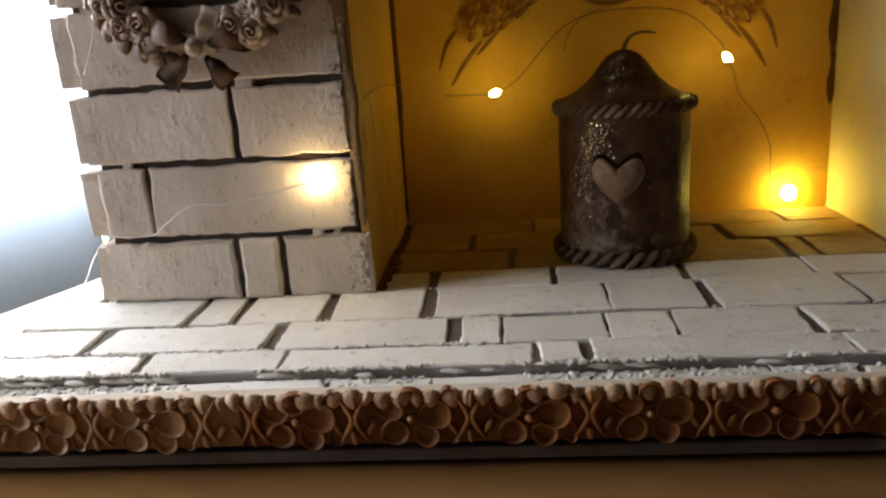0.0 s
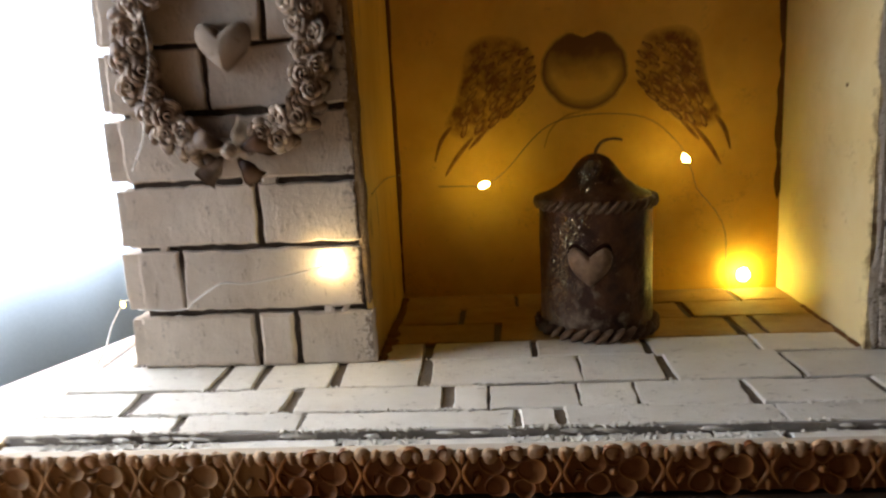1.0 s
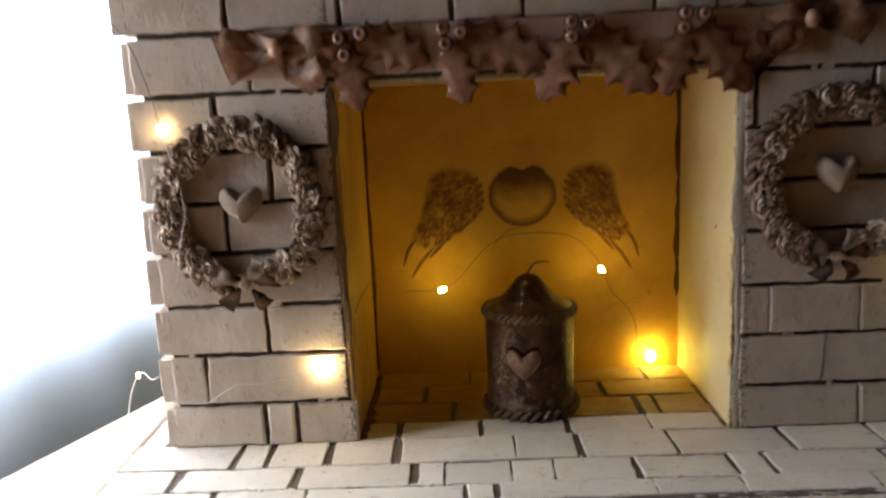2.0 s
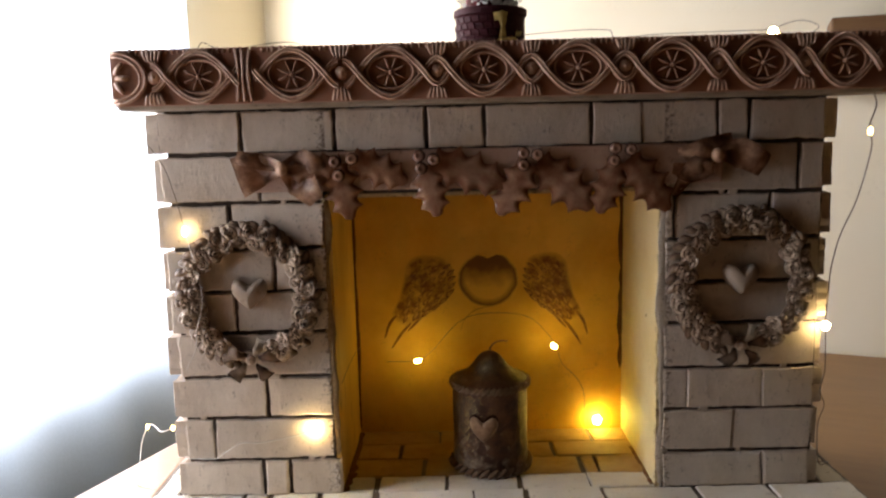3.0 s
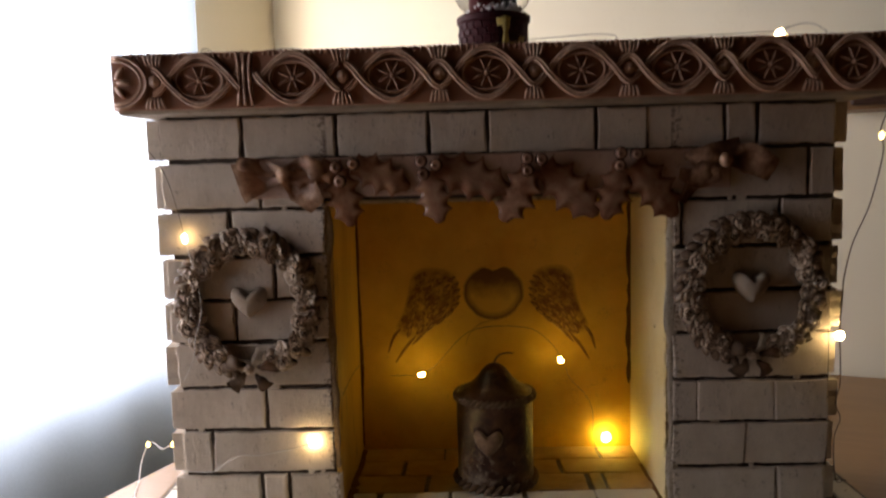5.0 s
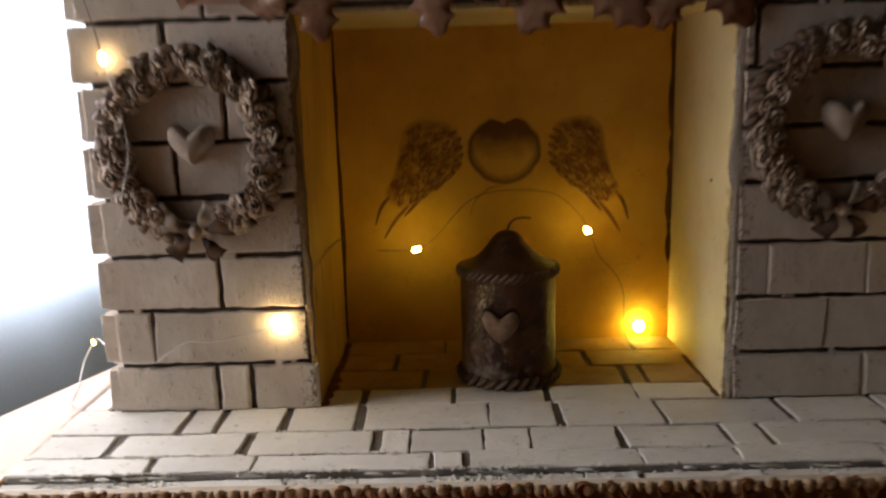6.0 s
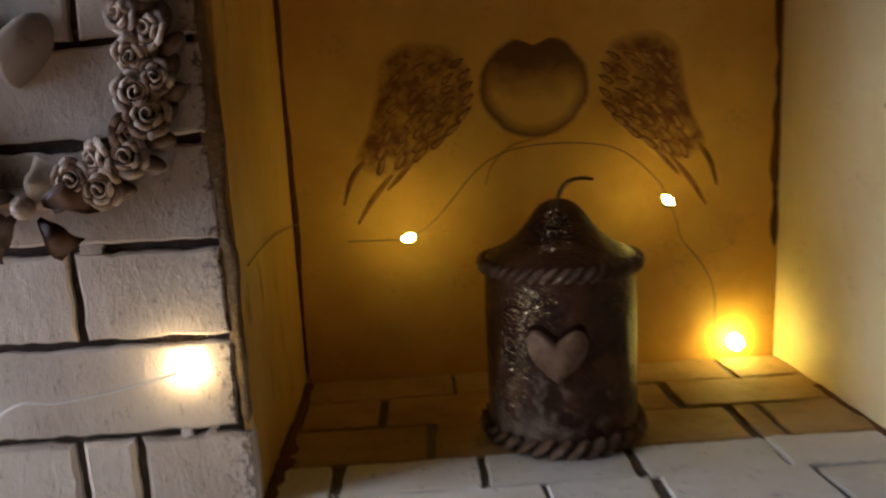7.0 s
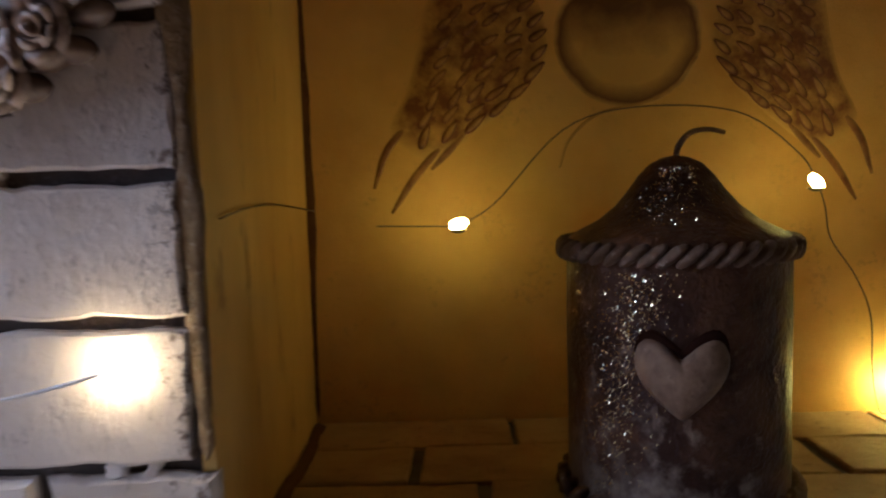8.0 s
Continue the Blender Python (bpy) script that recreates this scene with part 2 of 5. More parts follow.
def brick(w, h, d, seed, rough=0.0005, bevel=0.0009, wave=0.0008):
    """A hand-cut brick slip, its face at y = 0, centred in x and z, its back at y = d, with an uneven outline."""
    rng = random.Random(seed)
    nx, nz = max(3, round(w / 0.0042)), 6
    line = [(-w / 2 + w * i / nx, -h / 2) for i in range(nx)] + [(w / 2, -h / 2 + h * i / nz) for i in range(nz)]
    line += [(w / 2 - w * i / nx, h / 2) for i in range(nx)] + [(-w / 2, h / 2 - h * i / nz) for i in range(nz)]
    line = [(x + rng.uniform(-rough, rough), z + rng.uniform(-rough, rough)) for x, z in line]
    line = [(x, z + wave * noise.noise(Vector((x * 75, seed * 1.7, 3.0 if z > 0 else 8.0))) if abs(z) > h * 0.45 else z) for x, z in line]
    bow = rng.uniform(-0.0007, 0.0007), rng.uniform(-0.0007, 0.0007)
    line = [(x + bow[0] * (2 * z / h), z + bow[1] * (1 - (2 * x / w) ** 2) * (1 if z > 0 else -0.5)) for x, z in line]
    bm = bmesh.new()
    inset = lambda p: (p[0] * max(0, 1 - 2 * bevel / w) + rng.uniform(-rough, rough) / 2, p[1] * (1 - 2 * bevel / h) + rng.uniform(-rough, rough) / 2)
    tilt = rng.uniform(-0.012, 0.012), rng.uniform(-0.02, 0.02)
    back = [bm.verts.new((x, d, z)) for x, z in line]
    rim = [bm.verts.new((x, bevel * 0.75 + x * tilt[0] + z * tilt[1], z)) for x, z in line]
    face = []
    for p in line:
        x, z = inset(p)
        face.append(bm.verts.new((x, x * tilt[0] + z * tilt[1] + rng.uniform(-0.0001, 0.0001), z)))
    k = len(line)
    for a, b in ((back, rim), (rim, face)):
        for i in range(k):
            bm.faces.new((a[i], a[(i + 1) % k], b[(i + 1) % k], b[i]))
    bm.faces.new(face)
    return bm

# ---------------------------------------------------------------- the room
def setting(name, bm, material, label, at=ROOM, smooth=False):
    return tagged(part(name, bm, material, None, at=at, smooth=smooth), label, name.split("_")[0], kind="structure")


WALL = painted("cream_room_wall", (0.85, 0.785, 0.61), (0.81, 0.735, 0.555), (0.71, 0.635, 0.47), rough=0.85, amount=0.3, coarse=3, fine=160, bump=0.12)
# Unseen walls and ceiling: dark brown chosen to cut and warm bounced light.
UNSEEN_DARK = painted("unseen_wall_dark_brown", (0.065, 0.026, 0.012), (0.05, 0.02, 0.009), (0.03, 0.012, 0.006), rough=0.6, coarse=5, fine=90, stretch=(6, 6, 1), bump=0.2)
# The floor is unseen too and kept dark to limit the fill.
FLOOR = painted("unseen_floor_dark_brown", (0.07, 0.04, 0.022), (0.05, 0.028, 0.016), (0.09, 0.05, 0.03), rough=0.5, coarse=5, fine=90, stretch=(1, 8, 1), bump=0.2)
TABLE = painted("pale_wood_table_veneer", (0.29, 0.140, 0.046), (0.24, 0.112, 0.036), (0.21, 0.10, 0.034), rough=0.3, amount=0.4, coarse=9, fine=140, stretch=(1, 9, 1), bump=0.06, spec=0.45)
FRAME_WHITE = plain("white_window_lacquer", (0.8, 0.8, 0.78), 0.35)
BROWN_WOOD = painted("brown_stained_wood", (0.20, 0.105, 0.05), (0.13, 0.065, 0.03), (0.08, 0.04, 0.02), rough=0.45, coarse=14, fine=120, stretch=(1, 1, 7), bump=0.15)

U0, U1, V0, V1, Z0, Z1 = -0.624, 3.90, -3.90, 0.66, -0.79, 1.85
WIN = (-0.60, 0.405, -0.015, 0.68) # the window: v from, v to, sill, head
setting("floor", boxed(U0 - 0.2, U1 + 0.2, V0 - 0.2, V1 + 0.2, Z0 - 0.1, Z0), FLOOR, "unseen floor of the room under the table, toned dark brown")
setting("ceiling", boxed(U0 - 0.2, U1 + 0.2, V0 - 0.2, V1 + 0.2, Z1, Z1 + 0.1), UNSEEN_DARK, "unseen ceiling of the room, toned dark brown")
setting("wall_back", boxed(U0 - 0.2, U1 + 0.2, V1, V1 + 0.2, Z0, Z1), WALL, "cream painted wall behind the table")
setting("wall_front", boxed(U0 - 0.2, U1 + 0.2, V0 - 0.2, V0, Z0, Z1), UNSEEN_DARK, "unseen wall across the room, toned dark brown")
setting("wall_far", boxed(U1, U1 + 0.2, V0, V1, Z0, Z1), UNSEEN_DARK, "unseen wall at the room's far end, toned dark brown")
bm = bmesh.new()
box(bm, U0 - 0.2, U0, V0, WIN[0], Z0, Z1)
box(bm, U0 - 0.2, U0, WIN[1], V1, Z0, Z1)
box(bm, U0 - 0.2, U0, WIN[0], WIN[1], Z0, WIN[2])
box(bm, U0 - 0.2, U0, WIN[0], WIN[1], WIN[3], Z1)
setting("wall_window", bm, WALL, "cream painted wall with a wide bright window")

window = tagged(new("window_1"), "wide white-framed window full of bright daylight", "window", kind="structure")
PLACE[window.name] = Matrix()
bm = bmesh.new()
for v0, v1, z0, z1 in ((WIN[0], WIN[0] + 0.05, WIN[2], WIN[3]), (WIN[1] - 0.05, WIN[1], WIN[2], WIN[3]),
                       (WIN[0] + 0.05, WIN[1] - 0.05, WIN[2], WIN[2] + 0.05), (WIN[0] + 0.05, WIN[1] - 0.05, WIN[3] - 0.05, WIN[3])):
    box(bm, U0 - 0.15, U0 - 0.10, v0, v1, z0, z1, bevel=0.004)
part("window_frame", bm, FRAME_WHITE, window, at=ROOM)
part("window_sill", boxed(U0 - 0.10, U0 + 0.015, WIN[0], WIN[1], WIN[2] - 0.02, WIN[2] + 0.002, bevel=0.005), FRAME_WHITE, window, at=ROOM)

m, n, l, p = nodes_of("sheer_white_curtain")
vec, rnd = coords(n, l, (1, 1, 1))
weave = grain(n, l, vec, 260, 2)
sheer, thin, mix1, mix2 = (n.new("ShaderNode" + k) for k in ("BsdfTranslucent", "BsdfTransparent", "MixShader", "MixShader"))
sheer.inputs[0].default_value = (0.125, 0.175, 0.23, 1)
p.inputs["Base Color"].default_value = (0.66, 0.78, 0.92, 1)
p.inputs["Roughness"].default_value = 0.9
mix1.inputs[0].default_value = 0.72
l.new(p.outputs[0], mix1.inputs[1])
l.new(sheer.outputs[0], mix1.inputs[2])
fac = n.new("ShaderNodeMapRange")
fac.inputs[3].default_value, fac.inputs[4].default_value = 0.14, 0.26
l.new(weave, fac.inputs[0])
l.new(fac.outputs[0], mix2.inputs[0])
l.new(mix1.outputs[0], mix2.inputs[1])
l.new(thin.outputs[0], mix2.inputs[2])
l.new(mix2.outputs[0], n["Material Output"].inputs[0])
CURTAIN = m
bm = bmesh.new()
cols, rows_ = 190, 8
grid = []
for i in range(cols + 1):
    v = -0.90 + 1.285 * i / cols
    row = []
    for j in range(rows_ + 1):
        z = -0.74 + 2.30 * j / rows_
        u = -0.570 + 0.004 * math.sin(v * 44 + 0.3 * j) + 0.006 * math.sin(v * 15 + 1.7)
        row.append(bm.verts.new((u, v, z)))
    grid.append(row)
for i in range(cols):
    for j in range(rows_):
        bm.faces.new((grid[i][j], grid[i + 1][j], grid[i + 1][j + 1], grid[i][j + 1]))
curtain = tagged(part("curtain", bm, CURTAIN, None, at=ROOM, smooth=True), "sheer white curtain hanging before the bright window", "curtain")
rod = bmesh.new()
tube(rod, [(-0.575, -0.95, 1.57), (-0.575, 0.64, 1.57)], 0.010, 10)
part("curtain_rod", rod, FRAME_WHITE, curtain, at=ROOM)

table = thing("table", (0, 0, TABLE_Z), "pale wooden table top with a rounded edge", "table")
part("tabletop", boxed(-0.365, 1.10, -0.80, 0.645, TABLE_Z - 0.028, TABLE_Z, bevel=0.006, segments=3), TABLE, table, at=ROOM)
for u, v in ((-0.31, -0.74), (1.04, -0.74), (-0.31, 0.59), (1.04, 0.59)):
    part("leg", boxed(u - 0.028, u + 0.028, v - 0.028, v + 0.028, Z0, TABLE_Z - 0.028, bevel=0.004), TABLE, table, at=ROOM)

shelf = thing("wall_shelf", (0.6, 0.47, 0.42), "brown wooden box shelf fixed to the cream wall", "shelf")
part("shelf_box", boxed(0.288, 0.80, 0.56, 0.658, 0.326, 0.420, bevel=0.002), BROWN_WOOD, shelf, at=ROOM)
# Added plate for a dark patch on the shelf's lower front.
part("shelf_front", boxed(0.300, 0.80, 0.552, 0.5595, 0.331, 0.385, bevel=0.003), plain("dark_brown_plate", (0.045, 0.018, 0.010), 0.5), shelf, "dark brown plate on the lower front", at=ROOM)

# ---------------------------------------------------------------- the little fireplace
fire = thing("mini_fireplace", (0.03, 0.05, TABLE_Z), "handmade white brick miniature fireplace with brown relief mantel, on a table", "fireplace")
BX0, BX1 = -0.224, 0.284                 # the body's core
DEEP = 0.134                             # the inner back panel
OX0, OX1, OTOP = -0.1028, 0.1615, 0.247  # the opening
LEVELS = [0.0, 0.0312, 0.0668, 0.1015, 0.1380, 0.1715, 0.2060, 0.2420, 0.2800, 0.3140]
GROUT = 0.0031

def hearth_slab():
    bm = bmesh.new()
    box(bm, -0.259, 0.321, -0.0828, 0.155, -0.024, -0.0019, bevel=0.0008)
    box(bm, -0.259, 0.321, -0.0936, -0.0830, -0.024, -0.0064, bevel=0.0008)
    return bm


hearth = part("hearth", hearth_slab(), GAP, fire, "white hearth slab laid with thin bricks")
part("brick_edge", boxed(-0.2555, 0.3180, -0.0848, -0.0830, -0.0070, -0.0009, bevel=0.0004), painted("grey_cut_edge", (0.30, 0.26, 0.23), (0.40, 0.36, 0.33), (0.6, 0.56, 0.5), amount=0.9, coarse=40, low=0.5), fire, "grey unpainted front edge of the upper bricks")
part("base_board", boxed(-0.254, 0.316, -0.084, 0.152, TABLE_Z, -0.0245), painted("dark_base_board", (0.09, 0.065, 0.05), (0.06, 0.04, 0.03), (0.2, 0.16, 0.13)), fire, "dark recessed base board")
part("bottom_board", boxed(-0.262, 0.324, -0.0985, -0.0842, -0.0312, -0.0262, bevel=0.0006), painted("grey_board_edge", (0.19, 0.155, 0.135), (0.13, 0.105, 0.09), (0.1, 0.08, 0.06)), fire, "thin grey bottom board")

bm = bmesh.new()
box(bm, BX0, OX0 - 0.0005, 0.0034, 0.150, -0.004, 0.3145)
pillar_a = part("pillar", bm, JOINT, fire, "white painted brick pillar with dark joints")
bm = bmesh.new()
box(bm, OX1 + 0.0005, BX1, 0.0034, 0.150, -0.004, 0.3145)
pillar_b = part("pillar", bm, JOINT, fire, "white painted brick pillar with dark joints")
lintel = part("lintel", boxed(OX0 - 0.0005, OX1 + 0.0005, 0.0034, 0.150, OTOP, 0.3145), JOINT, fire, "brick lintel course over the opening")

part("back_panel", boxed(OX0 + 0.0035, OX1 - 0.0035, DEEP, 0.150, -0.004, OTOP), OCHRE, fire, "ochre cream painted inner back panel")
part("side_panel", boxed(OX0 - 0.0003, OX0 + 0.0033, 0.0030, 0.150, -0.004, OTOP), SIDE_OCHRE, fire, "inner side panel with its warm shade in the paint")
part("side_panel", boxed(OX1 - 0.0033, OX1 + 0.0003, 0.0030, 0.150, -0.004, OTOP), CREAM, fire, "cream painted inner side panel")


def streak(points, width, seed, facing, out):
    """A ragged low ridge along a corner or an edge; out: away from the surface that it lies on."""
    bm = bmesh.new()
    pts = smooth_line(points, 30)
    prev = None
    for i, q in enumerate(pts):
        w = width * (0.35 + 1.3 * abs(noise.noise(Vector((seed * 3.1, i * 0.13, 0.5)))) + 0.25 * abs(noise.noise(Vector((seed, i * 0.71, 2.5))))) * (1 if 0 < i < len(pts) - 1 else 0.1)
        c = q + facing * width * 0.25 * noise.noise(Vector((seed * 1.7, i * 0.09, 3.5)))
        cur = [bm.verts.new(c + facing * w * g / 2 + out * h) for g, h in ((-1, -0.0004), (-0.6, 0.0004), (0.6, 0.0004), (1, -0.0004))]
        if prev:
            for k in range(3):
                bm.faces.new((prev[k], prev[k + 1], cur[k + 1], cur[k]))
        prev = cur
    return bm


X = Vector((1, 0, 0))
Y, Z = Vector((0, 1, 0)), Vector((0, 0, 1))
IN0, IN1 = OX0 + 0.0036, OX1 - 0.0036
# Corner gaps: their darkness is drawn as brown strips laid over the panels.
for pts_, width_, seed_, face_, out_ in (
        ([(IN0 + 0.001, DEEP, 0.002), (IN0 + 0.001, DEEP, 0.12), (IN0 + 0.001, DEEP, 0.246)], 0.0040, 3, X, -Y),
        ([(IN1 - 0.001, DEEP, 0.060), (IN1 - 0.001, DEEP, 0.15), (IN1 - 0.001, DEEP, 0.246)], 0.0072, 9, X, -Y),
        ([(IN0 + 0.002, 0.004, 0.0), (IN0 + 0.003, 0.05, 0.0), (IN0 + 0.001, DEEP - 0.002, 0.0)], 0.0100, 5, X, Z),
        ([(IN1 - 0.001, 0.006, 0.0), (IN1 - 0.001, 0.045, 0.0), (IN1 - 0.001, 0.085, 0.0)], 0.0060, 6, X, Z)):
    part("corner_glaze", streak(pts_, width_, seed_, face_, out_), STREAK, fire, "dark brown strip drawing the gap in the panel corner", smooth=True)

# Unseen inner top, added in cream so light bounces back into the opening.
part("top_panel", boxed(OX0 + 0.0035, OX1 - 0.0035, 0.0040, DEEP - 0.0004, OTOP - 0.0030, OTOP - 0.0002), CREAM, fire, "unseen cream inner top panel, added to bounce light")
EDGE = painted("rough_brown_edge_paint", (0.32, 0.205, 0.095), (0.20, 0.12, 0.05), (0.46, 0.34, 0.2), amount=0.7, coarse=120, fine=600, bump=1.0, low=0.5)
EDGE_PALE = painted("rough_pale_edge_paint", (0.56, 0.48, 0.38), (0.40, 0.31, 0.23), (0.16, 0.10, 0.07), amount=0.9, coarse=120, fine=600, bump=1.0, low=0.5)
for pts_, seed_, mat_ in (([(OX0 + 0.0004, 0.0014, 0.033), (OX0 + 0.0002, 0.0012, 0.14), (OX0 + 0.0004, 0.0014, 0.246)], 14, EDGE), ([(OX1 - 0.0002, 0.0014, 0.001), (OX1, 0.0012, 0.12), (OX1 - 0.0002, 0.0014, 0.246)], 17, EDGE_PALE)):
    part("edge_filler", streak(pts_, 0.0080, seed_, X, -Y), mat_, fire, "rough filler between the bricks and the side panel", smooth=True)
bm = bmesh.new()
ellipsoid(bm, Matrix.Diagonal((0.0006, 0.0010, 0.0012, 1)), 8, 6)
part("nail_hole", bm, STREAK, fire, "small dark nail hole", at=T(OX1 - 0.0034, 0.040, 0.1353), smooth=True)

# the mantel board and its casting
MX0, MX1, MY, MZ0, MZ1 = -0.2465, 0.3090, -0.0340, 0.3140, 0.3570
mantel = part("mantel", boxed(MX0, MX1, MY + 0.0022, 0.155, MZ0, MZ1 - 0.0012, bevel=0.003), MANTEL_TOP, fire, "brown mantel board with carved relief front")
part("relief_strip", boxed(MX0 - 0.001, -0.1465, 0, 0.0020, MZ0 + 0.003, MZ1, bevel=0.0008), MANTEL, mantel, at=T(0, MY, 0))
part("relief_strip", boxed(-0.1455, MX1 + 0.001, 0, 0.0020, MZ0 + 0.003, MZ1, bevel=0.0008), MANTEL, mantel, at=T(0, MY, 0))
MZ = (MZ0 + MZ1) / 2 + 0.0015


def oval(rx, rz, y=0.0, count=28):
    return [(rx * math.cos(2 * math.pi * i / count), y, rz * math.sin(2 * math.pi * i / count)) for i in range(count)]


def strand_line(sign, x0, x1, off, lift):
    """One ridge of the interlaced band: wide round a daisy, narrow round the eye between two daisies."""
    pts = []
    steps = 44
    for i in range(steps + 1):
        x = x0 + (x1 - x0) * i / steps
        a = abs(x)
        z = 0.0172 * math.cos(math.pi * a / 0.048) if a < 0.024 else -0.0088 * math.sin(math.pi * (a - 0.024) / 0.0190)
        over = math.exp(-((x - sign * 0.024) / 0.006) ** 2) - 0.9 * math.exp(-((x + sign * 0.024) / 0.006) ** 2)
        pts.append(Vector((x, -0.0022 - lift * over, sign * z)))
    out = []
    for i, q in enumerate(pts):
        d = (pts[min(i + 1, steps)] - pts[max(i - 1, 0)]).normalized()
        out.append(q + Vector((-d.z, 0, d.x)) * off)
    return out


def strand(sign, x0, x1):
    """A band with three ridges along it, as one strip."""
    bm = bmesh.new()
    rows_ = []
    for g in range(13):
        off = -0.0023 + 0.000383 * g
        line_ = strand_line(sign, x0, x1, off, 0.0013)
        high = 0.0017 if g in (0, 12) else -0.0013 * abs(math.cos((g - 3) * math.pi / 6))
        rows_.append([bm.verts.new(q + Vector((0, high, 0))) for q in line_])
    for u, w in zip(rows_, rows_[1:]):
        for i in range(len(u) - 1):
            bm.faces.new((u[i], u[i + 1], w[i + 1], w[i]))
    return to_mesh("relief_strand", bm, True)


def strands(x0, x1):
    return strand(1, x0, x1), strand(-1, x0, x1)


whole_band, cut_after, cut_before = strands(-0.0335, 0.0335), strands(-0.0335, 0.0290), strands(-0.0265, 0.0335)
bm = bmesh.new()
tube(bm, oval(0.0166, 0.0118, -0.0012, 26), 0.0011, 6, True)
loop_mesh = to_mesh("relief_loop", bm, True)
bm = bmesh.new()
ellipsoid(bm, Matrix.Diagonal((0.0047, 0.0021, 0.0008, 1)), 10, 7)
petal_mesh = to_mesh("relief_petal", bm, True)
bm = bmesh.new()
ellipsoid(bm, Matrix.Diagonal((0.0019, 0.0030, 0.0019, 1)), 10, 7)
boss_mesh = to_mesh("relief_boss", bm, True)


def daisy(x, wide):
    for k in range(8):
        a = k * math.pi / 4 + math.pi / 8
        part("relief_petal", petal_mesh, MANTEL, mantel, at=T(x, MY - 0.0010, MZ) @ pose(0.0066 * math.cos(a) * wide, 0, 0.0064 * math.sin(a), 0, -math.degrees(a), 0))
    for sx in (-1, 1):
        part("relief_petal", petal_mesh, MANTEL, mantel, at=T(x + sx * 0.0200 * wide, MY - 0.0004, MZ) @ pose(0, 0, 0, 0, 90, 0))
    part("relief_boss", boss_mesh, MANTEL, mantel, at=T(x, MY - 0.0010, MZ))


bm = bmesh.new()
ellipsoid(bm, T(0, -0.0008, 0) @ Matrix.Diagonal((0.0046, 0.0022, 0.0046, 1)), 10, 7)
ellipsoid(bm, T(0, -0.0024, 0) @ Matrix.Diagonal((0.0019, 0.0016, 0.0019, 1)), 8, 6)
knot_mesh = to_mesh("relief_knot", bm, True)
ridge_mesh = {}
for s_ in (-1, 1):
    for k in (-2, -1, 0, 1, 2):
        bm = bmesh.new()
        tube(bm, smooth_line([(k * 0.0021, -0.0006, s_ * (0.0100 + 0.0009 * abs(k))), (k * 0.0026, -0.0024, s_ * 0.0140), (k * 0.0033, -0.0014, s_ * 0.0190)], 3), 0.0010, 6)
        ridge_mesh[s_, k] = to_mesh("relief_ridge", bm, True)
DAISIES = (-0.1835, -0.1165, -0.0455, 0.0215, 0.0885, 0.1555, 0.2200, 0.2780)
for k, x in enumerate(DAISIES):
    wide = 0.88 if k == 7 else 0.97 if k == 6 else 1.0
    for band in cut_after if k == 0 else cut_before if k == 1 else whole_band if k < 7 else cut_after:
        part("relief_strand", band, MANTEL, mantel, at=T(x, MY, MZ) @ Matrix.Diagonal((wide, 1, 1, 1)))
    part("relief_loop", loop_mesh, MANTEL, mantel, at=T(x, MY, MZ) @ Matrix.Diagonal((wide, 1, 1, 1)))
    daisy(x, wide)
for x in (-0.2160, -0.0810, -0.0120, 0.0550, 0.1220, 0.1880, 0.2500):
    part("relief_knot", knot_mesh, MANTEL, mantel, at=T(x, MY, MZ))
    for me in ridge_mesh.values():
        part("relief_ridge", me, MANTEL, mantel, at=T(x, MY, MZ))
bm = bmesh.new()
for dx in (-0.0048, 0.0, 0.0052):
    tube(bm, smooth_line([(dx, -0.0004, -0.018), (dx * 0.8, -0.0018, -0.008), (dx * 0.7, -0.0018, 0.006), (dx, -0.0004, 0.018)], 3), 0.0014, 6)
part("relief_end", to_mesh("relief_end", bm, True), MANTEL, mantel, at=T(-0.1512, MY, MZ))
bm = bmesh.new()
half = [(0.0240 * math.cos(a), -0.002, 0.0185 * math.sin(a)) for a in (math.pi * (i / 14 - 0.5) for i in range(15))]
tube(bm, half, 0.0013, 6)
tube(bm, [(q[0] * 0.84, q[1], q[2] * 0.84) for q in half], 0.0010, 6)
for k in range(-1, 2):
    ellipsoid(bm, pose(0.0070 * math.cos(k * 0.9), -0.0014, 0.0085 * math.sin(k * 0.9), 0, -k * 52, 0) @ Matrix.Diagonal((0.0055, 0.0016, 0.0022, 1)))
part("relief_half_loop", to_mesh("relief_half_loop", bm, True), MANTEL, mantel, at=T(MX0 + 0.001, MY, MZ))
rng = random.Random(4)
bm = bmesh.new()
ellipsoid(bm, Matrix.Diagonal((0.0013, 0.0016, 0.0022, 1)), 8, 6)
top_bead = to_mesh("relief_bead", bm, True)
x = MX0 + 0.006
while x < MX1 - 0.004:
    if not -0.152 < x < -0.140:
        part("relief_bead", top_bead, MANTEL, mantel, at=T(x, MY + 0.0002, MZ1 - 0.0018) @ Matrix.Diagonal((rng.uniform(0.7, 1.3), 1, rng.uniform(0.8, 1.2), 1)))
    x += rng.uniform(0.0034, 0.0052)

# the flower casting round the hearth
trim = part("trim", boxed(-0.2635, -0.1330, 0, 0.0055, -0.0235, -0.0062, bevel=0.0012), TRIM_TAN, fire, "tan cast flower border along the hearth", at=T(0, -0.1000, 0))
trim_b = part("trim", boxed(-0.1328, 0.3255, 0, 0.0055, -0.0235, -0.0062, bevel=0.0012), TRIM_BROWN, fire, "brown cast flower border along the hearth", at=T(0, -0.1000, 0))
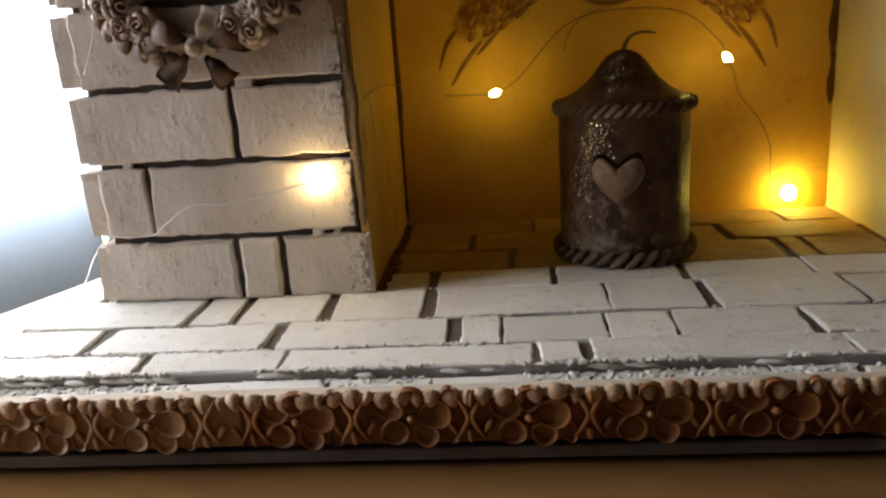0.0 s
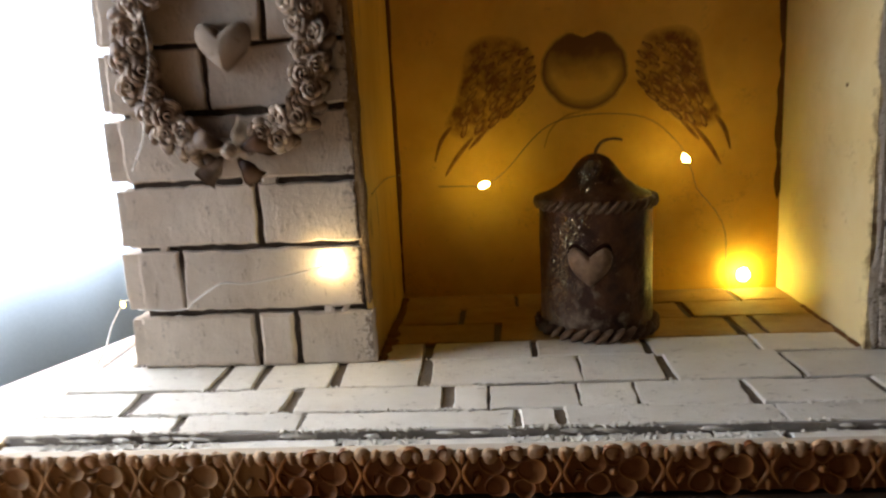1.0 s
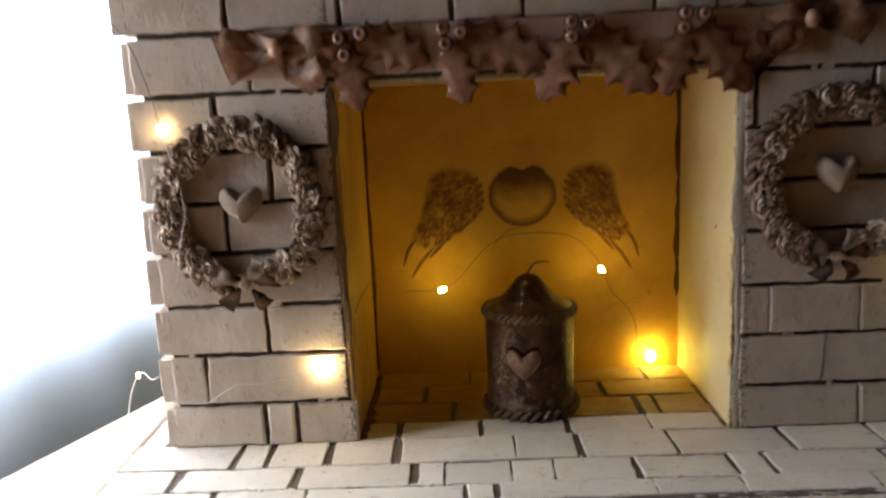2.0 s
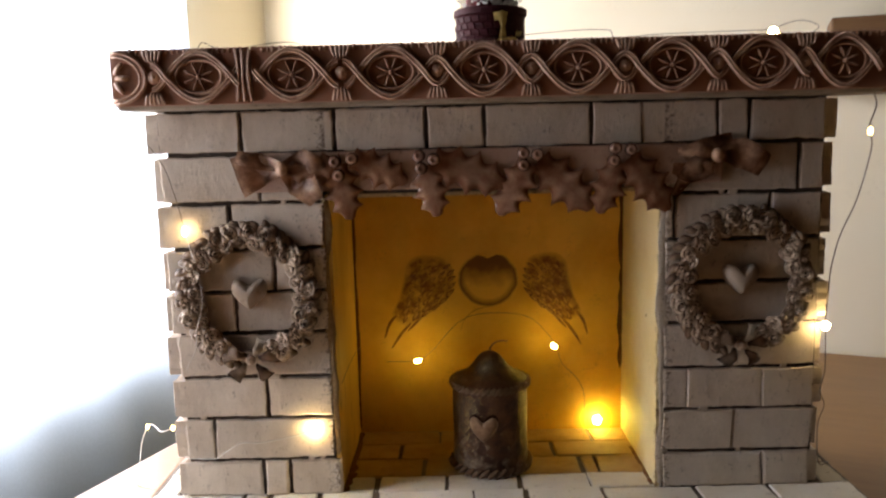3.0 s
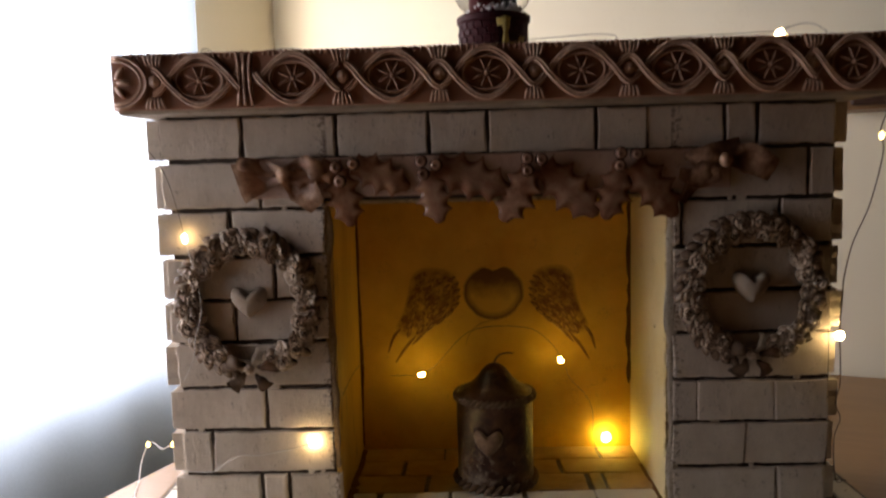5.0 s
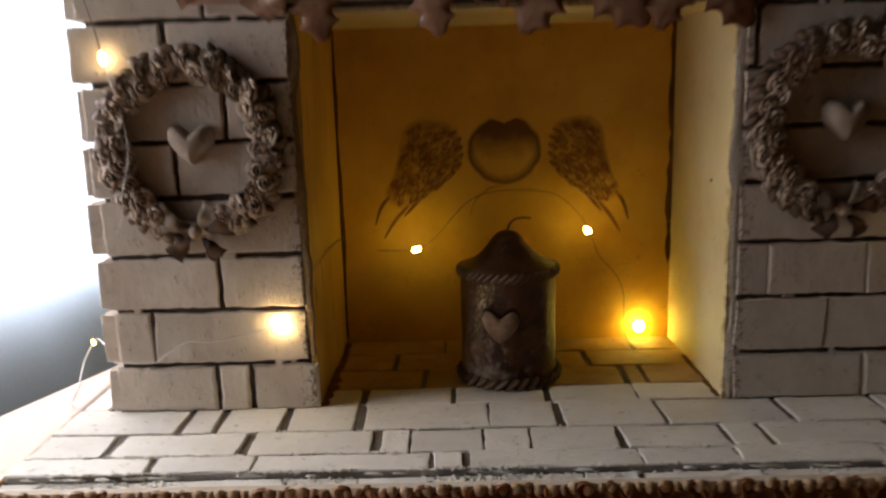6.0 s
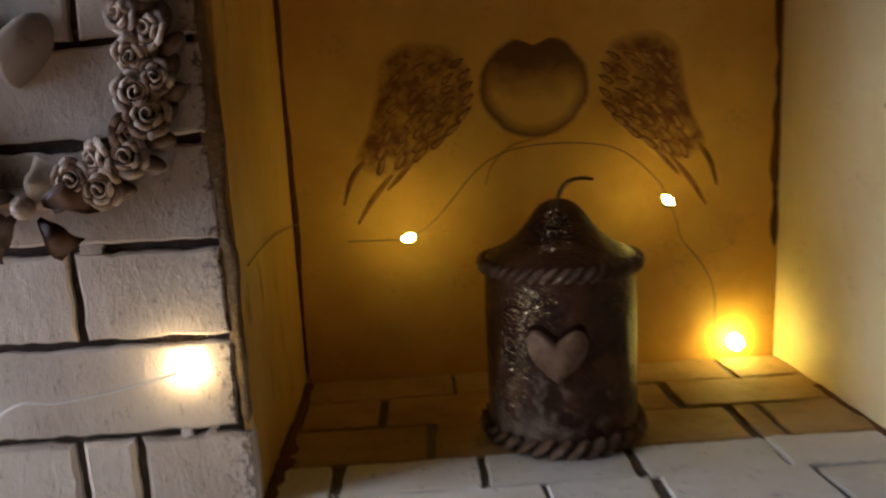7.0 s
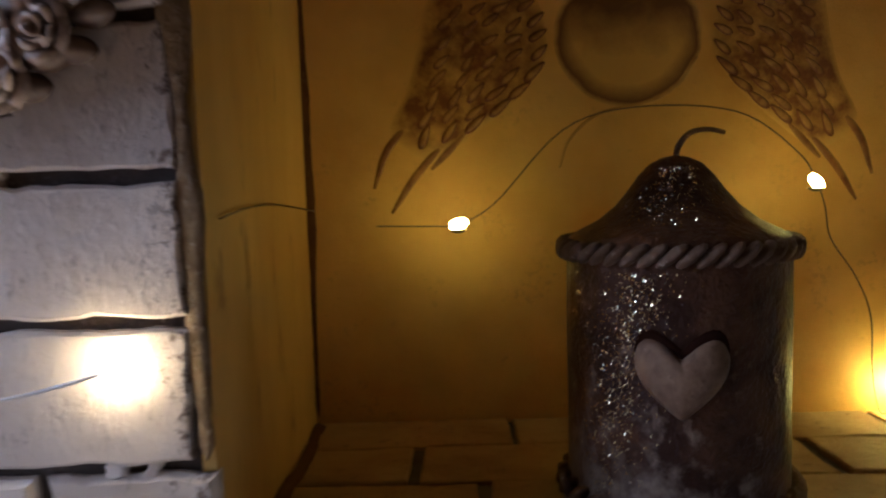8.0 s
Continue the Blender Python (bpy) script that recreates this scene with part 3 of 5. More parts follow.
part("trim", boxed(-0.2640, -0.2595, -0.0944, 0.150, -0.0235, -0.0030, bevel=0.001), TRIM_TAN, fire, "tan cast flower border along the hearth")


PETALS = [(0.0002, 0.0068, 0.0044, 0.0047, 80), (0.0084, 0.0012, 0.0066, 0.0058, 4), (0.0052, -0.0066, 0.0050, 0.0045, -36), (-0.0062, -0.0056, 0.0056, 0.0052, 24), (-0.0080, 0.0042, 0.0060, 0.0046, -16),
          (0.0128, 0.0078, 0.0036, 0.0024, 60), (0.0140, -0.0068, 0.0036, 0.0024, -60), (-0.0142, -0.0020, 0.0030, 0.0024, 70)]


def flower(seed):
    """A wide five-petalled blossom with cupped petals, facing -y."""
    rng = random.Random(seed)
    bm = bmesh.new()
    for k, (dx, dz, rx, rz, turn) in enumerate(PETALS):
        a = radians(turn + rng.uniform(-9, 9))
        ca, sa = math.cos(a), math.sin(a)
        lean = rng.uniform(-0.0004, 0.0004)
        loops = []
        for r, y in ((1.08, 0.0014), (1.0, -0.0007), (0.95, -0.0014), (0.87, -0.0011), (0.66, -0.0002), (0.32, 0.0001)):
            ring = []
            for b in (2 * math.pi * i / 14 for i in range(14)):
                p_, q_ = r * rx * math.cos(b), r * rz * (1 + 0.18 * math.cos(b)) * math.sin(b)
                ring.append(bm.verts.new((dx + p_ * ca - q_ * sa, y + 0.0001 * k + lean * math.cos(b) + 0.0007 * max(0, -math.cos(b - a)), dz + p_ * sa + q_ * ca)))
            loops.append(ring)
        for u, w in zip(loops, loops[1:]):
            for i in range(14):
                bm.faces.new((u[i], u[(i + 1) % 14], w[(i + 1) % 14], w[i]))
        bm.faces.new(loops[-1])
    ellipsoid(bm, T(0.0002, -0.0006, 0) @ Matrix.Diagonal((0.0018, 0.0018, 0.0016, 1)), 8, 6)
    return to_mesh("flower", bm, True)


def leaf_tuft(seed):
    """Crossing tendrils and small leaves that fill the strip between two blossoms."""
    rng = random.Random(seed)
    bm = bmesh.new()
    for sx in (-1, 1):
        tube(bm, smooth_line([(sx * 0.0050, -0.0004, 0.0085), (sx * 0.0022, -0.0014, 0.0040), (sx * 0.0006, -0.0018, 0.0), (sx * 0.0026, -0.0014, -0.0045), (sx * 0.0052, -0.0006, -0.0085)], 3), 0.0008, 6, taper=lambda f: 0.7 + 0.6 * math.sin(math.pi * f))
        ellipsoid(bm, pose(sx * 0.0062, -0.0004, -0.0040 + rng.uniform(-0.0005, 0.0005), 0, sx * 30, 0) @ Matrix.Diagonal((0.0014, 0.0018, 0.0032, 1)), 7, 5)
    for dz, dx in ((0.0066, 0.0004), (-0.0072, -0.0003)):
        ellipsoid(bm, pose(dx, -0.0008, dz, 0, rng.uniform(-12, 12), 0) @ Matrix.Diagonal((0.0013, 0.0019, 0.0030, 1)), 7, 5)
    for v in bm.verts:
        v.co.y *= 0.6
    return to_mesh("leaf_tuft", bm, True)


for stuff_, mat_, x, end in ((trim, TRIM_TAN, -0.2520, -0.138), (trim_b, TRIM_BROWN, -0.1130, 0.324)):
    blossoms = [flower(s) for s in range(5)]
    tufts = [leaf_tuft(s) for s in range(3)]
    k = 0
    while x < end:
        part("flower", blossoms[k % 5], mat_, stuff_, at=T(x, -0.1002, -0.0134 + 0.0004 * math.sin(k * 2.1)))
        if x + 0.0240 < end:
            part("leaf_tuft", tufts[k % 3], mat_, stuff_, at=T(x + 0.0212, -0.1002, -0.0130))
        x += 0.0418
        k += 1
part("leaf_tuft", tufts[1], TRIM_BROWN, trim_b, at=T(-0.1290, -0.1000, -0.0130))
part("edge_strip", boxed(-0.2620, 0.3240, -0.0994, -0.0938, -0.0075, -0.0031, bevel=0.0005), painted("bare_wood_edge", (0.66, 0.57, 0.46), (0.56, 0.45, 0.33), (0.8, 0.76, 0.7), amount=0.8, coarse=30, stretch=(0.3, 1, 1)), fire, "thin bare wooden edge in front of the hearth")
# Paler than the casting: rubbed paint, and top light put into the colour.
SCALLOP = painted("pale_rubbed_lit_scallop", (0.70, 0.50, 0.33), (0.46, 0.25, 0.12), (0.25, 0.11, 0.05), amount=0.9, coarse=200)
rng = random.Random(8)
edge_bead = []
for w_, h_ in ((0.0036, 0.0040), (0.0018, 0.0031), (0.0030, 0.0036)):
    bm = bmesh.new()
    ellipsoid(bm, Matrix.Diagonal((w_, 0.0021, h_, 1)), 10, 8)
    for v in bm.verts:
        v.co.x *= 1 + 0.28 * v.co.z / h_
    edge_bead.append(to_mesh("scallop", bm, True))
x = -0.2590
k = 0
while x < 0.324:
    me = edge_bead[k % 3]
    part("scallop", me, SCALLOP, trim if x < -0.134 else trim_b, at=T(x, -0.0994, -0.0058 + rng.uniform(-0.0007, 0.0006)) @ pose(0, 0, 0, rng.uniform(-8, 8), rng.uniform(-22, 22), 0))
    x += (0.0058, 0.0054, 0.0072)[k % 3] * rng.uniform(0.92, 1.1)
    k += 1

# ---------------------------------------------------------------- angel motif on the back panel
HX, HZ = 0.0295, 0.1510
m, n, l, p = nodes_of("glazed_heart_paint")
tc, sep = n.new("ShaderNodeTexCoord"), n.new("ShaderNodeSeparateXYZ")
l.new(tc.outputs["Object"], sep.inputs[0])
vec, rnd = coords(n, l)
broad = grain(n, l, vec, 70)
glaze = n.new("ShaderNodeMath")
glaze.operation = "MULTIPLY_ADD"
glaze.inputs[1].default_value, glaze.inputs[2].default_value = 0.022, 0
l.new(broad, glaze.inputs[0])
l.new(sep.outputs[2], glaze.inputs[2])
flat = n.new("ShaderNodeVectorMath")
flat.operation, flat.inputs[1].default_value = "MULTIPLY", (1 / 0.0275, 0, 1 / 0.0255)
far = n.new("ShaderNodeVectorMath")
far.operation = "LENGTH"
l.new(tc.outputs["Object"], flat.inputs[0])
l.new(flat.outputs[0], far.inputs[0])
edge = n.new("ShaderNodeMath")
edge.operation, edge.inputs[1].default_value = "MULTIPLY_ADD", 0.2
l.new(broad, edge.inputs[0])
l.new(far.outputs["Value"], edge.inputs[2])
both = n.new("ShaderNodeMath")
both.operation = "MAXIMUM"
l.new(ramp(n, l, glaze.outputs[0], 0.004, 0.024), both.inputs[0])
l.new(ramp(n, l, edge.outputs[0], 0.82, 1.06), both.inputs[1])
thin_out = n.new("ShaderNodeMath")
thin_out.operation = "MULTIPLY"
l.new(both.outputs[0], thin_out.inputs[0])
l.new(ramp(n, l, edge.outputs[0], 1.16, 1.07), thin_out.inputs[1])
l.new(mixed(n, l, thin_out.outputs[0], (0.70, 0.40, 0.085), (0.17, 0.068, 0.016)), p.inputs["Base Color"])
p.inputs["Roughness"].default_value = 0.55
HEART_GLAZE = m
line = []
for i in range(40):
    a = 2 * math.pi * i / 40
    r = 1 - 0.24 * max(0, math.cos(a - math.pi / 2)) ** 26
    line.append((0.0292 * r * math.cos(a) * (1 + 0.05 * math.sin(a)), 0.0272 * r * math.sin(a)))
bm = bmesh.new()
dome(bm, line, 0.0010)
part("heart_relief", bm, HEART_GLAZE, fire, "rounded heart relief with dark glazed top", at=T(HX, DEEP, HZ), smooth=True)


def feather_mesh(length, width):
    bm = bmesh.new()
    out = []
    for i in range(14):
        a = 2 * math.pi * i / 14
        out.append((length * (0.5 + 0.5 * math.cos(a)), width / 2 * math.sin(a) * (0.75 + 0.25 * math.cos(a))))
    dome(bm, out, 0.0009, rings=((1.0, 0.0), (0.80, 0.60), (0.45, 1.0)))
    return to_mesh("feather", bm, True)


SHORT, MID = feather_mesh(0.0090, 0.0042), feather_mesh(0.0115, 0.0046)
WING_SHAPE = [(0.0, -0.008), (0.004, 0.001), (0.014, 0.005), (0.028, 0.005), (0.037, -0.003), (0.040, -0.018), (0.044, -0.034), (0.050, -0.047), (0.046, -0.054),
              (0.035, -0.059), (0.020, -0.048), (0.005, -0.034), (-0.001, -0.022)]
FEATHER_ROWS = [(4, 0.000, 0.003, 0.028, -28), (5, -0.006, 0.000, 0.031, -30), (5, -0.0125, -0.001, 0.032, -32), (5, -0.019, -0.001, 0.033, -35), (5, -0.0255, 0.000, 0.034, -38),
                (5, -0.032, 0.005, 0.037, -42), (4, -0.039, 0.012, 0.039, -46), (3, -0.046, 0.021, 0.041, -50)]
TIPS = [((0.040, -0.042), (0.053, -0.057), (0.0585, -0.073)), ((0.031, -0.053), (0.044, -0.069), (0.0525, -0.083)), ((0.022, -0.047), (0.031, -0.058), (0.038, -0.066))]


def wing(side, ox, wide):
    """A spread wing in low relief, brown wash over rows of small feathers, with thin long tips; side 1 sweeps to the right, -1 to the left."""
    bm = bmesh.new()
    line_ = smooth_line([(side * wide * a, 0, b) for a, b in (*WING_SHAPE, WING_SHAPE[0])], 3)[:-1]
    dome(bm, [(q.x, q.z) for q in line_], 0.0012, rings=((1.10, 0.0), (1.0, 0.30), (0.86, 0.85), (0.5, 1.0)))
    root = T(ox, DEEP, 0.1680)
    w = part("wing", bm, WING_WASH, fire, "brown feathered wing relief", at=root, smooth=True)
    rng = random.Random(7)
    for r, (count, dz, x0, x1, ang) in enumerate(FEATHER_ROWS):
        for k in range(count):
            f = k / (count - 1)
            a = ang - 8 * f + rng.uniform(-12, 12)
            part("feather", SHORT if r < 4 else MID, WING, w, at=root @ T(side * wide * (x0 + (x1 - x0) * f - 0.003), -0.0008 - 0.00015 * (r % 2), dz - 0.002 * f + rng.uniform(-0.0016, 0.0016)) @ pose(0, 0, 0, 0, -a if side > 0 else a - 180, 0))
    for tip in TIPS:
        bm = bmesh.new()
        tube(bm, smooth_line([(side * wide * a, 0, b) for a, b in tip], 6), 0.0015, 7, taper=lambda f: 0.75 + 0.35 * math.sin(math.pi * f) - 0.35 * f ** 3)
        for v in bm.verts:
            v.co.y *= 0.4
        part("feather_tip", bm, WING_TIP, w, at=root, smooth=True)
    return w


wing(1, 0.0665, 1.0)
wing(-1, -0.0065, 1.12)
bm = bmesh.new()
tube(bm, smooth_line([(0.056, 0, 0.143), (0.044, 0, 0.129), (0.029, 0, 0.1245), (0.016, 0, 0.121), (0.006, 0, 0.112), (0.002, 0, 0.101)], 6), 0.0011, 6, taper=lambda f: 1 - 0.6 * f)
for v in bm.verts:
    v.co.y *= 0.6
part("brush_stroke", bm, WING_WASH, fire, "thin brown painted stroke", at=T(0, DEEP, 0), smooth=True)

# ---------------------------------------------------------------- candle
CX, CY = 0.0258, 0.0550
m, n, l, p = nodes_of("dark_brown_candle_wax")
vec, rnd = coords(n, l)
broad, mid, small = grain(n, l, vec, 38), grain(n, l, vec, 120), grain(n, l, vec, 700, 2)
c = mixed(n, l, ramp(n, l, broad, 0.38, 0.66), (0.042, 0.014, 0.007), (0.155, 0.064, 0.027))
c = mixed(n, l, ramp(n, l, mid, 0.60, 0.72), c, (0.19, 0.105, 0.060))
tc, sep, add1, add2 = n.new("ShaderNodeTexCoord"), n.new("ShaderNodeSeparateXYZ"), n.new("ShaderNodeMath"), n.new("ShaderNodeMath")
l.new(tc.outputs["Object"], sep.inputs[0])
add1.operation, add1.inputs[1].default_value = "MULTIPLY_ADD", -7.0
l.new(sep.outputs[2], add1.inputs[0])
l.new(mid, add1.inputs[2])
add2.operation, add2.inputs[1].default_value = "MULTIPLY_ADD", -4.0
l.new(sep.outputs[0], add2.inputs[0])
l.new(add1.outputs[0], add2.inputs[2])
c = mixed(n, l, ramp(n, l, add2.outputs[0], 0.38, 0.62), c, (0.235, 0.175, 0.130))
l.new(c, p.inputs["Base Color"])
p.inputs["Roughness"].default_value = 0.48
p.inputs["Specular IOR Level"].default_value = 0.24
bumped(n, l, p, [(mid, 0.8, 0.0022), (small, 0.9, 0.0007)])
WAX = m
ROPE = painted("brown_rope_casting", (0.21, 0.125, 0.075), (0.10, 0.052, 0.028), (0.42, 0.32, 0.24), amount=0.9, coarse=110, bump=0.5)
CLAY = painted("pale_clay_heart", (0.34, 0.205, 0.120), (0.14, 0.070, 0.038), (0.08, 0.042, 0.025), rough=0.45, coarse=95, bump=0.5, amount=0.8)
candle = thing("candle", (CX, CY, 0), "dark brown pillar candle with a clay heart, standing on the hearth", "candle")
bm = bmesh.new()
profile = [(0.0325, 0.0004), (0.0338, 0.006), (0.0336, 0.03), (0.0338, 0.055), (0.0336, 0.074), (0.0340, 0.0772), (0.0338, 0.0790), (0.0302, 0.0812), (0.0240, 0.0842),
           (0.0185, 0.0885), (0.0145, 0.0930), (0.0112, 0.0975), (0.0078, 0.1008), (0.0040, 0.1026), (0.0008, 0.1032)]
rings = []
for r, z in profile:
    r *= 0.968
    ring = []
    for k in range(40):
        a = 2 * math.pi * k / 40
        wob = 1 + 0.014 * noise.noise(Vector((math.cos(a) * 2, math.sin(a) * 2, z * 40)))
        ring.append(bm.verts.new((r * wob * math.cos(a), r * wob * math.sin(a), z)))
    rings.append(ring)
for a, b in zip(rings, rings[1:]):
    for k in range(40):
        bm.faces.new((a[k], a[(k + 1) % 40], b[(k + 1) % 40], b[k]))
bm.faces.new(rings[0])
bm.faces.new(rings[-1])
part("wax_body", bm, WAX, candle, at=T(CX, CY, 0), smooth=True)


def rope(radius, z, thick, twists):
    """A twisted cord laid in a ring."""
    bm = bmesh.new()
    for k in range(twists):
        a = 2 * math.pi * k / twists
        m_ = Matrix.Rotation(a, 4, "Z") @ T(0, -radius, z) @ Matrix.Rotation(radians(52), 4, "Y")
        ellipsoid(bm, m_ @ Matrix.Diagonal((thick * 0.60, thick, thick * 1.75, 1)), 7, 6)
    return bm


part("rope_rim", rope(0.0332, 0.0765, 0.0029, 42), ROPE, candle, "twisted brown cord", at=T(CX, CY, 0), smooth=True)
bm = bmesh.new()
tube(bm, smooth_line([(-0.0335, -0.010, 0.0035), (-0.0352, -0.0105, 0.0060), (-0.0365, -0.0100, 0.0105)], 4), 0.0019, 7, taper=lambda f: 1 - 0.4 * f)
part("cord_end", bm, ROPE, candle, "loose end of the cord", at=T(CX, CY, 0), smooth=True)
part("rope_base", rope(0.0336, 0.0040, 0.0036, 30), ROPE, candle, "twisted brown cord", at=T(CX, CY, 0), smooth=True)
bm = bmesh.new()
tube(bm, smooth_line([(0, 0, 0.1020), (0.0012, 0.0005, 0.1060), (0.0050, 0.002, 0.1098), (0.0110, 0.004, 0.1108), (0.0165, 0.006, 0.1098)], 5), 0.0010, 6, taper=lambda f: 1 - 0.35 * f)
part("wick", bm, ROPE, candle, "bent brown wick", at=T(CX, CY, 0), smooth=True)
bm = bmesh.new()
dome(bm, heart_outline(0.0262, 0.0222, 36, 2), 0.0030, rings=((1.0, 0.0), (0.95, 0.26), (0.86, 0.54), (0.70, 0.80), (0.42, 0.97)), back=0.004)
for v in bm.verts:
    a = v.co.x / 0.034
    rr = 0.0328 - v.co.y
    v.co.x, v.co.y = rr * math.sin(a), -rr * math.cos(a)
part("clay_heart", bm, CLAY, candle, "pale clay heart in relief", at=T(CX, CY, 0.0440) @ Matrix.Rotation(radians(-13), 4, "Z"), smooth=True)
# The dark of the hollow above the heart is painted: a shifted dark heart.
bm = bmesh.new()
dome(bm, heart_outline(0.0262, 0.0226, 36, 2), 0.0006, rings=((1.0, 0.0), (0.95, 0.7), (0.6, 1.0)), back=0.002)
for v in bm.verts:
    a = v.co.x / 0.034
    rr = 0.0328 - v.co.y
    v.co.x, v.co.y = rr * math.sin(a), -rr * math.cos(a)
part("heart_recess", bm, plain("dark_brown_heart_shade", (0.026, 0.009, 0.005), 0.9, spec=0.05), candle, "dark heart shape painted for the shade above the heart", at=T(CX, CY, 0.0462) @ Matrix.Rotation(radians(-13), 4, "Z"), smooth=True)
rng = random.Random(21)
bm = bmesh.new()
for k in range(2100):
    if k % 4:
        z = 0.008 + 0.064 * rng.random() ** 0.7
        a, r = rng.gauss(-0.74 + 0.20 * (z - 0.04) / 0.03, 0.11 + 0.10 * rng.random()), 0.0331
    else:
        z = rng.uniform(0.084, 0.100)
        a, r = rng.gauss(-0.25, 0.35), np.interp(z, [0.0842, 0.0885, 0.093, 0.0975, 0.1008], [0.024, 0.0185, 0.0145, 0.0112, 0.0078]) + 0.0004
    s = rng.uniform(0.00006, 0.00020) * (1 if k % 4 else 0.75)
    q = Matrix.Rotation(a, 4, "Z") @ T(0, -r, z) @ Euler((rng.gauss(0, 0.35), rng.uniform(-3, 3), rng.gauss(0, 0.35))).to_matrix().to_4x4()
    bm.faces.new([bm.verts.new(q @ Vector((s * x_, 0, s * z_))) for x_, z_ in ((-1, -1), (1, -1), (1.1, 1), (-1, 1))])
tagged(part("glitter", bm, plain("gold_glitter", (0.95, 0.78, 0.45), 0.12, 1.0), candle, "gold glitter flakes", at=T(CX, CY, 0)), kind="stuff")


# ---------------------------------------------------------------- wreaths
def rose_mesh(seed):
    """A small cast rose, facing -y: a rolled bud within two rounds of cupped, ragged petals."""
    rng = random.Random(seed)
    bm = bmesh.new()
    prev, phase, steps = None, rng.uniform(0, 6), 30
    hub = bm.verts.new((0, 0.0008, 0))
    for i in range(steps + 1):
        f = i / steps
        a = phase + f * 1.5 * 2 * math.pi
        r = 0.0006 + 0.0026 * f
        top = -0.0070 + 0.0010 * f + 0.0007 * math.sin(a * 1.6)
        cur = [bm.verts.new((rr * math.cos(a), yy, rr * math.sin(a))) for rr, yy in ((r * 0.9, -0.0008), (r, top), (r + 0.0006, top + 0.0002), (r + 0.0008, top + 0.0012))]
        if prev:
            bm.faces.new((hub, cur[0], prev[0]))
            for k in range(3):
                bm.faces.new((prev[k], cur[k], cur[k + 1], prev[k + 1]))
        prev = cur
    for count, r0, r1, high, spread in ((4, 0.0030, 0.0050, -0.0062, 1.05), (5, 0.0046, 0.0078, -0.0046, 0.86)):
        turn = rng.uniform(0, 6)
        for k in range(count):
            mid = turn + 2 * math.pi * k / count + rng.uniform(-0.15, 0.15)
            wide, tall = spread * rng.uniform(0.85, 1.1), high * rng.uniform(0.85, 1.1)
            cells = []
            for i in range(7):
                g = i / 3 - 1
                a = mid + g * wide
                full = math.sqrt(max(0.0, 1 - 0.75 * g * g))
                tip = r0 + (r1 - r0) * full
                cells.append([bm.verts.new((rr * math.cos(a), yy, rr * math.sin(a))) for rr, yy in (
                    (r0 * 0.75, 0.0006), (r0 + 0.15 * (tip - r0), tall * 0.55 * full), (r0 + 0.45 * (tip - r0), tall * full), (tip, tall * full + 0.0004), (tip + 0.0007, tall * full + 0.0014))])
            for u, w in zip(cells, cells[1:]):
                bm.faces.new((hub, w[0], u[0]))
                for i in range(4):
                    bm.faces.new((u[i], w[i], w[i + 1], u[i + 1]))
    for v in bm.verts:
        v.co += 0.0008 * noise.noise_vector(v.co * 300 + Vector((seed * 7.0, 0, 0)))
    return to_mesh("rose", bm, True)


def leaf_mesh(seed, length=0.012, width=0.007, teeth=0, curl=0.002):
    """A bent leaf with a midrib; teeth gives it a holly's points."""
    rng = random.Random(seed)
    bm = bmesh.new()
    steps = max(10, teeth * 6)
    edge = []
    for i in range(steps + 1):
        f = i / steps
        w = width / 2 * math.sin(math.pi * f) ** 0.7
        if teeth:
            w = width / 2 * (math.sin(math.pi * min(1.0, 0.12 + 0.88 * f)) ** 0.55 if f < 1 else 0) * (1 - 0.40 * math.sin(math.pi * ((f * teeth) % 1)) ** 0.8)
        edge.append((f * length, w))
    mid, up, low, up2, low2 = [], [], [], [], []
    for i, (x_, w) in enumerate(edge):
        f = x_ / length
        mid.append(bm.verts.new((x_, -0.0004 - (0.45 if teeth else 1.0) * curl * math.sin(math.pi * f), 0)))
        for dst, s in ((up, 0.5), (up2, 1.0), (low, -0.5), (low2, -1.0)):
            vein = abs(((f * max(teeth, 1)) % 1) - 0.5) * 2 if teeth else 1.0
            bulge = -curl * (0.95 if teeth else 1.25) + 0.0010 * noise.noise(Vector((f * 6, s * 3, seed + 0.5))) if abs(s) == 0.5 else 0.0012 - 0.0026 * vein * (teeth > 0)
            dst.append(bm.verts.new((x_ + 0.1 * w * abs(s), bulge * math.sin(math.pi * min(1, f + 0.02)) ** 0.5, s * w)))
    for a, b in ((up2, up), (up, mid), (mid, low), (low, low2)):
        for i in range(steps):
            bm.faces.new((a[i], a[i + 1], b[i + 1], b[i]))
    bmesh.ops.remove_doubles(bm, verts=bm.verts, dist=0.00002)
    return to_mesh("leaf", bm, True)


ROSES = [rose_mesh(s) for s in range(4)]
SMALL_LEAF = [leaf_mesh(s, 0.012, 0.0070) for s in range(2)]


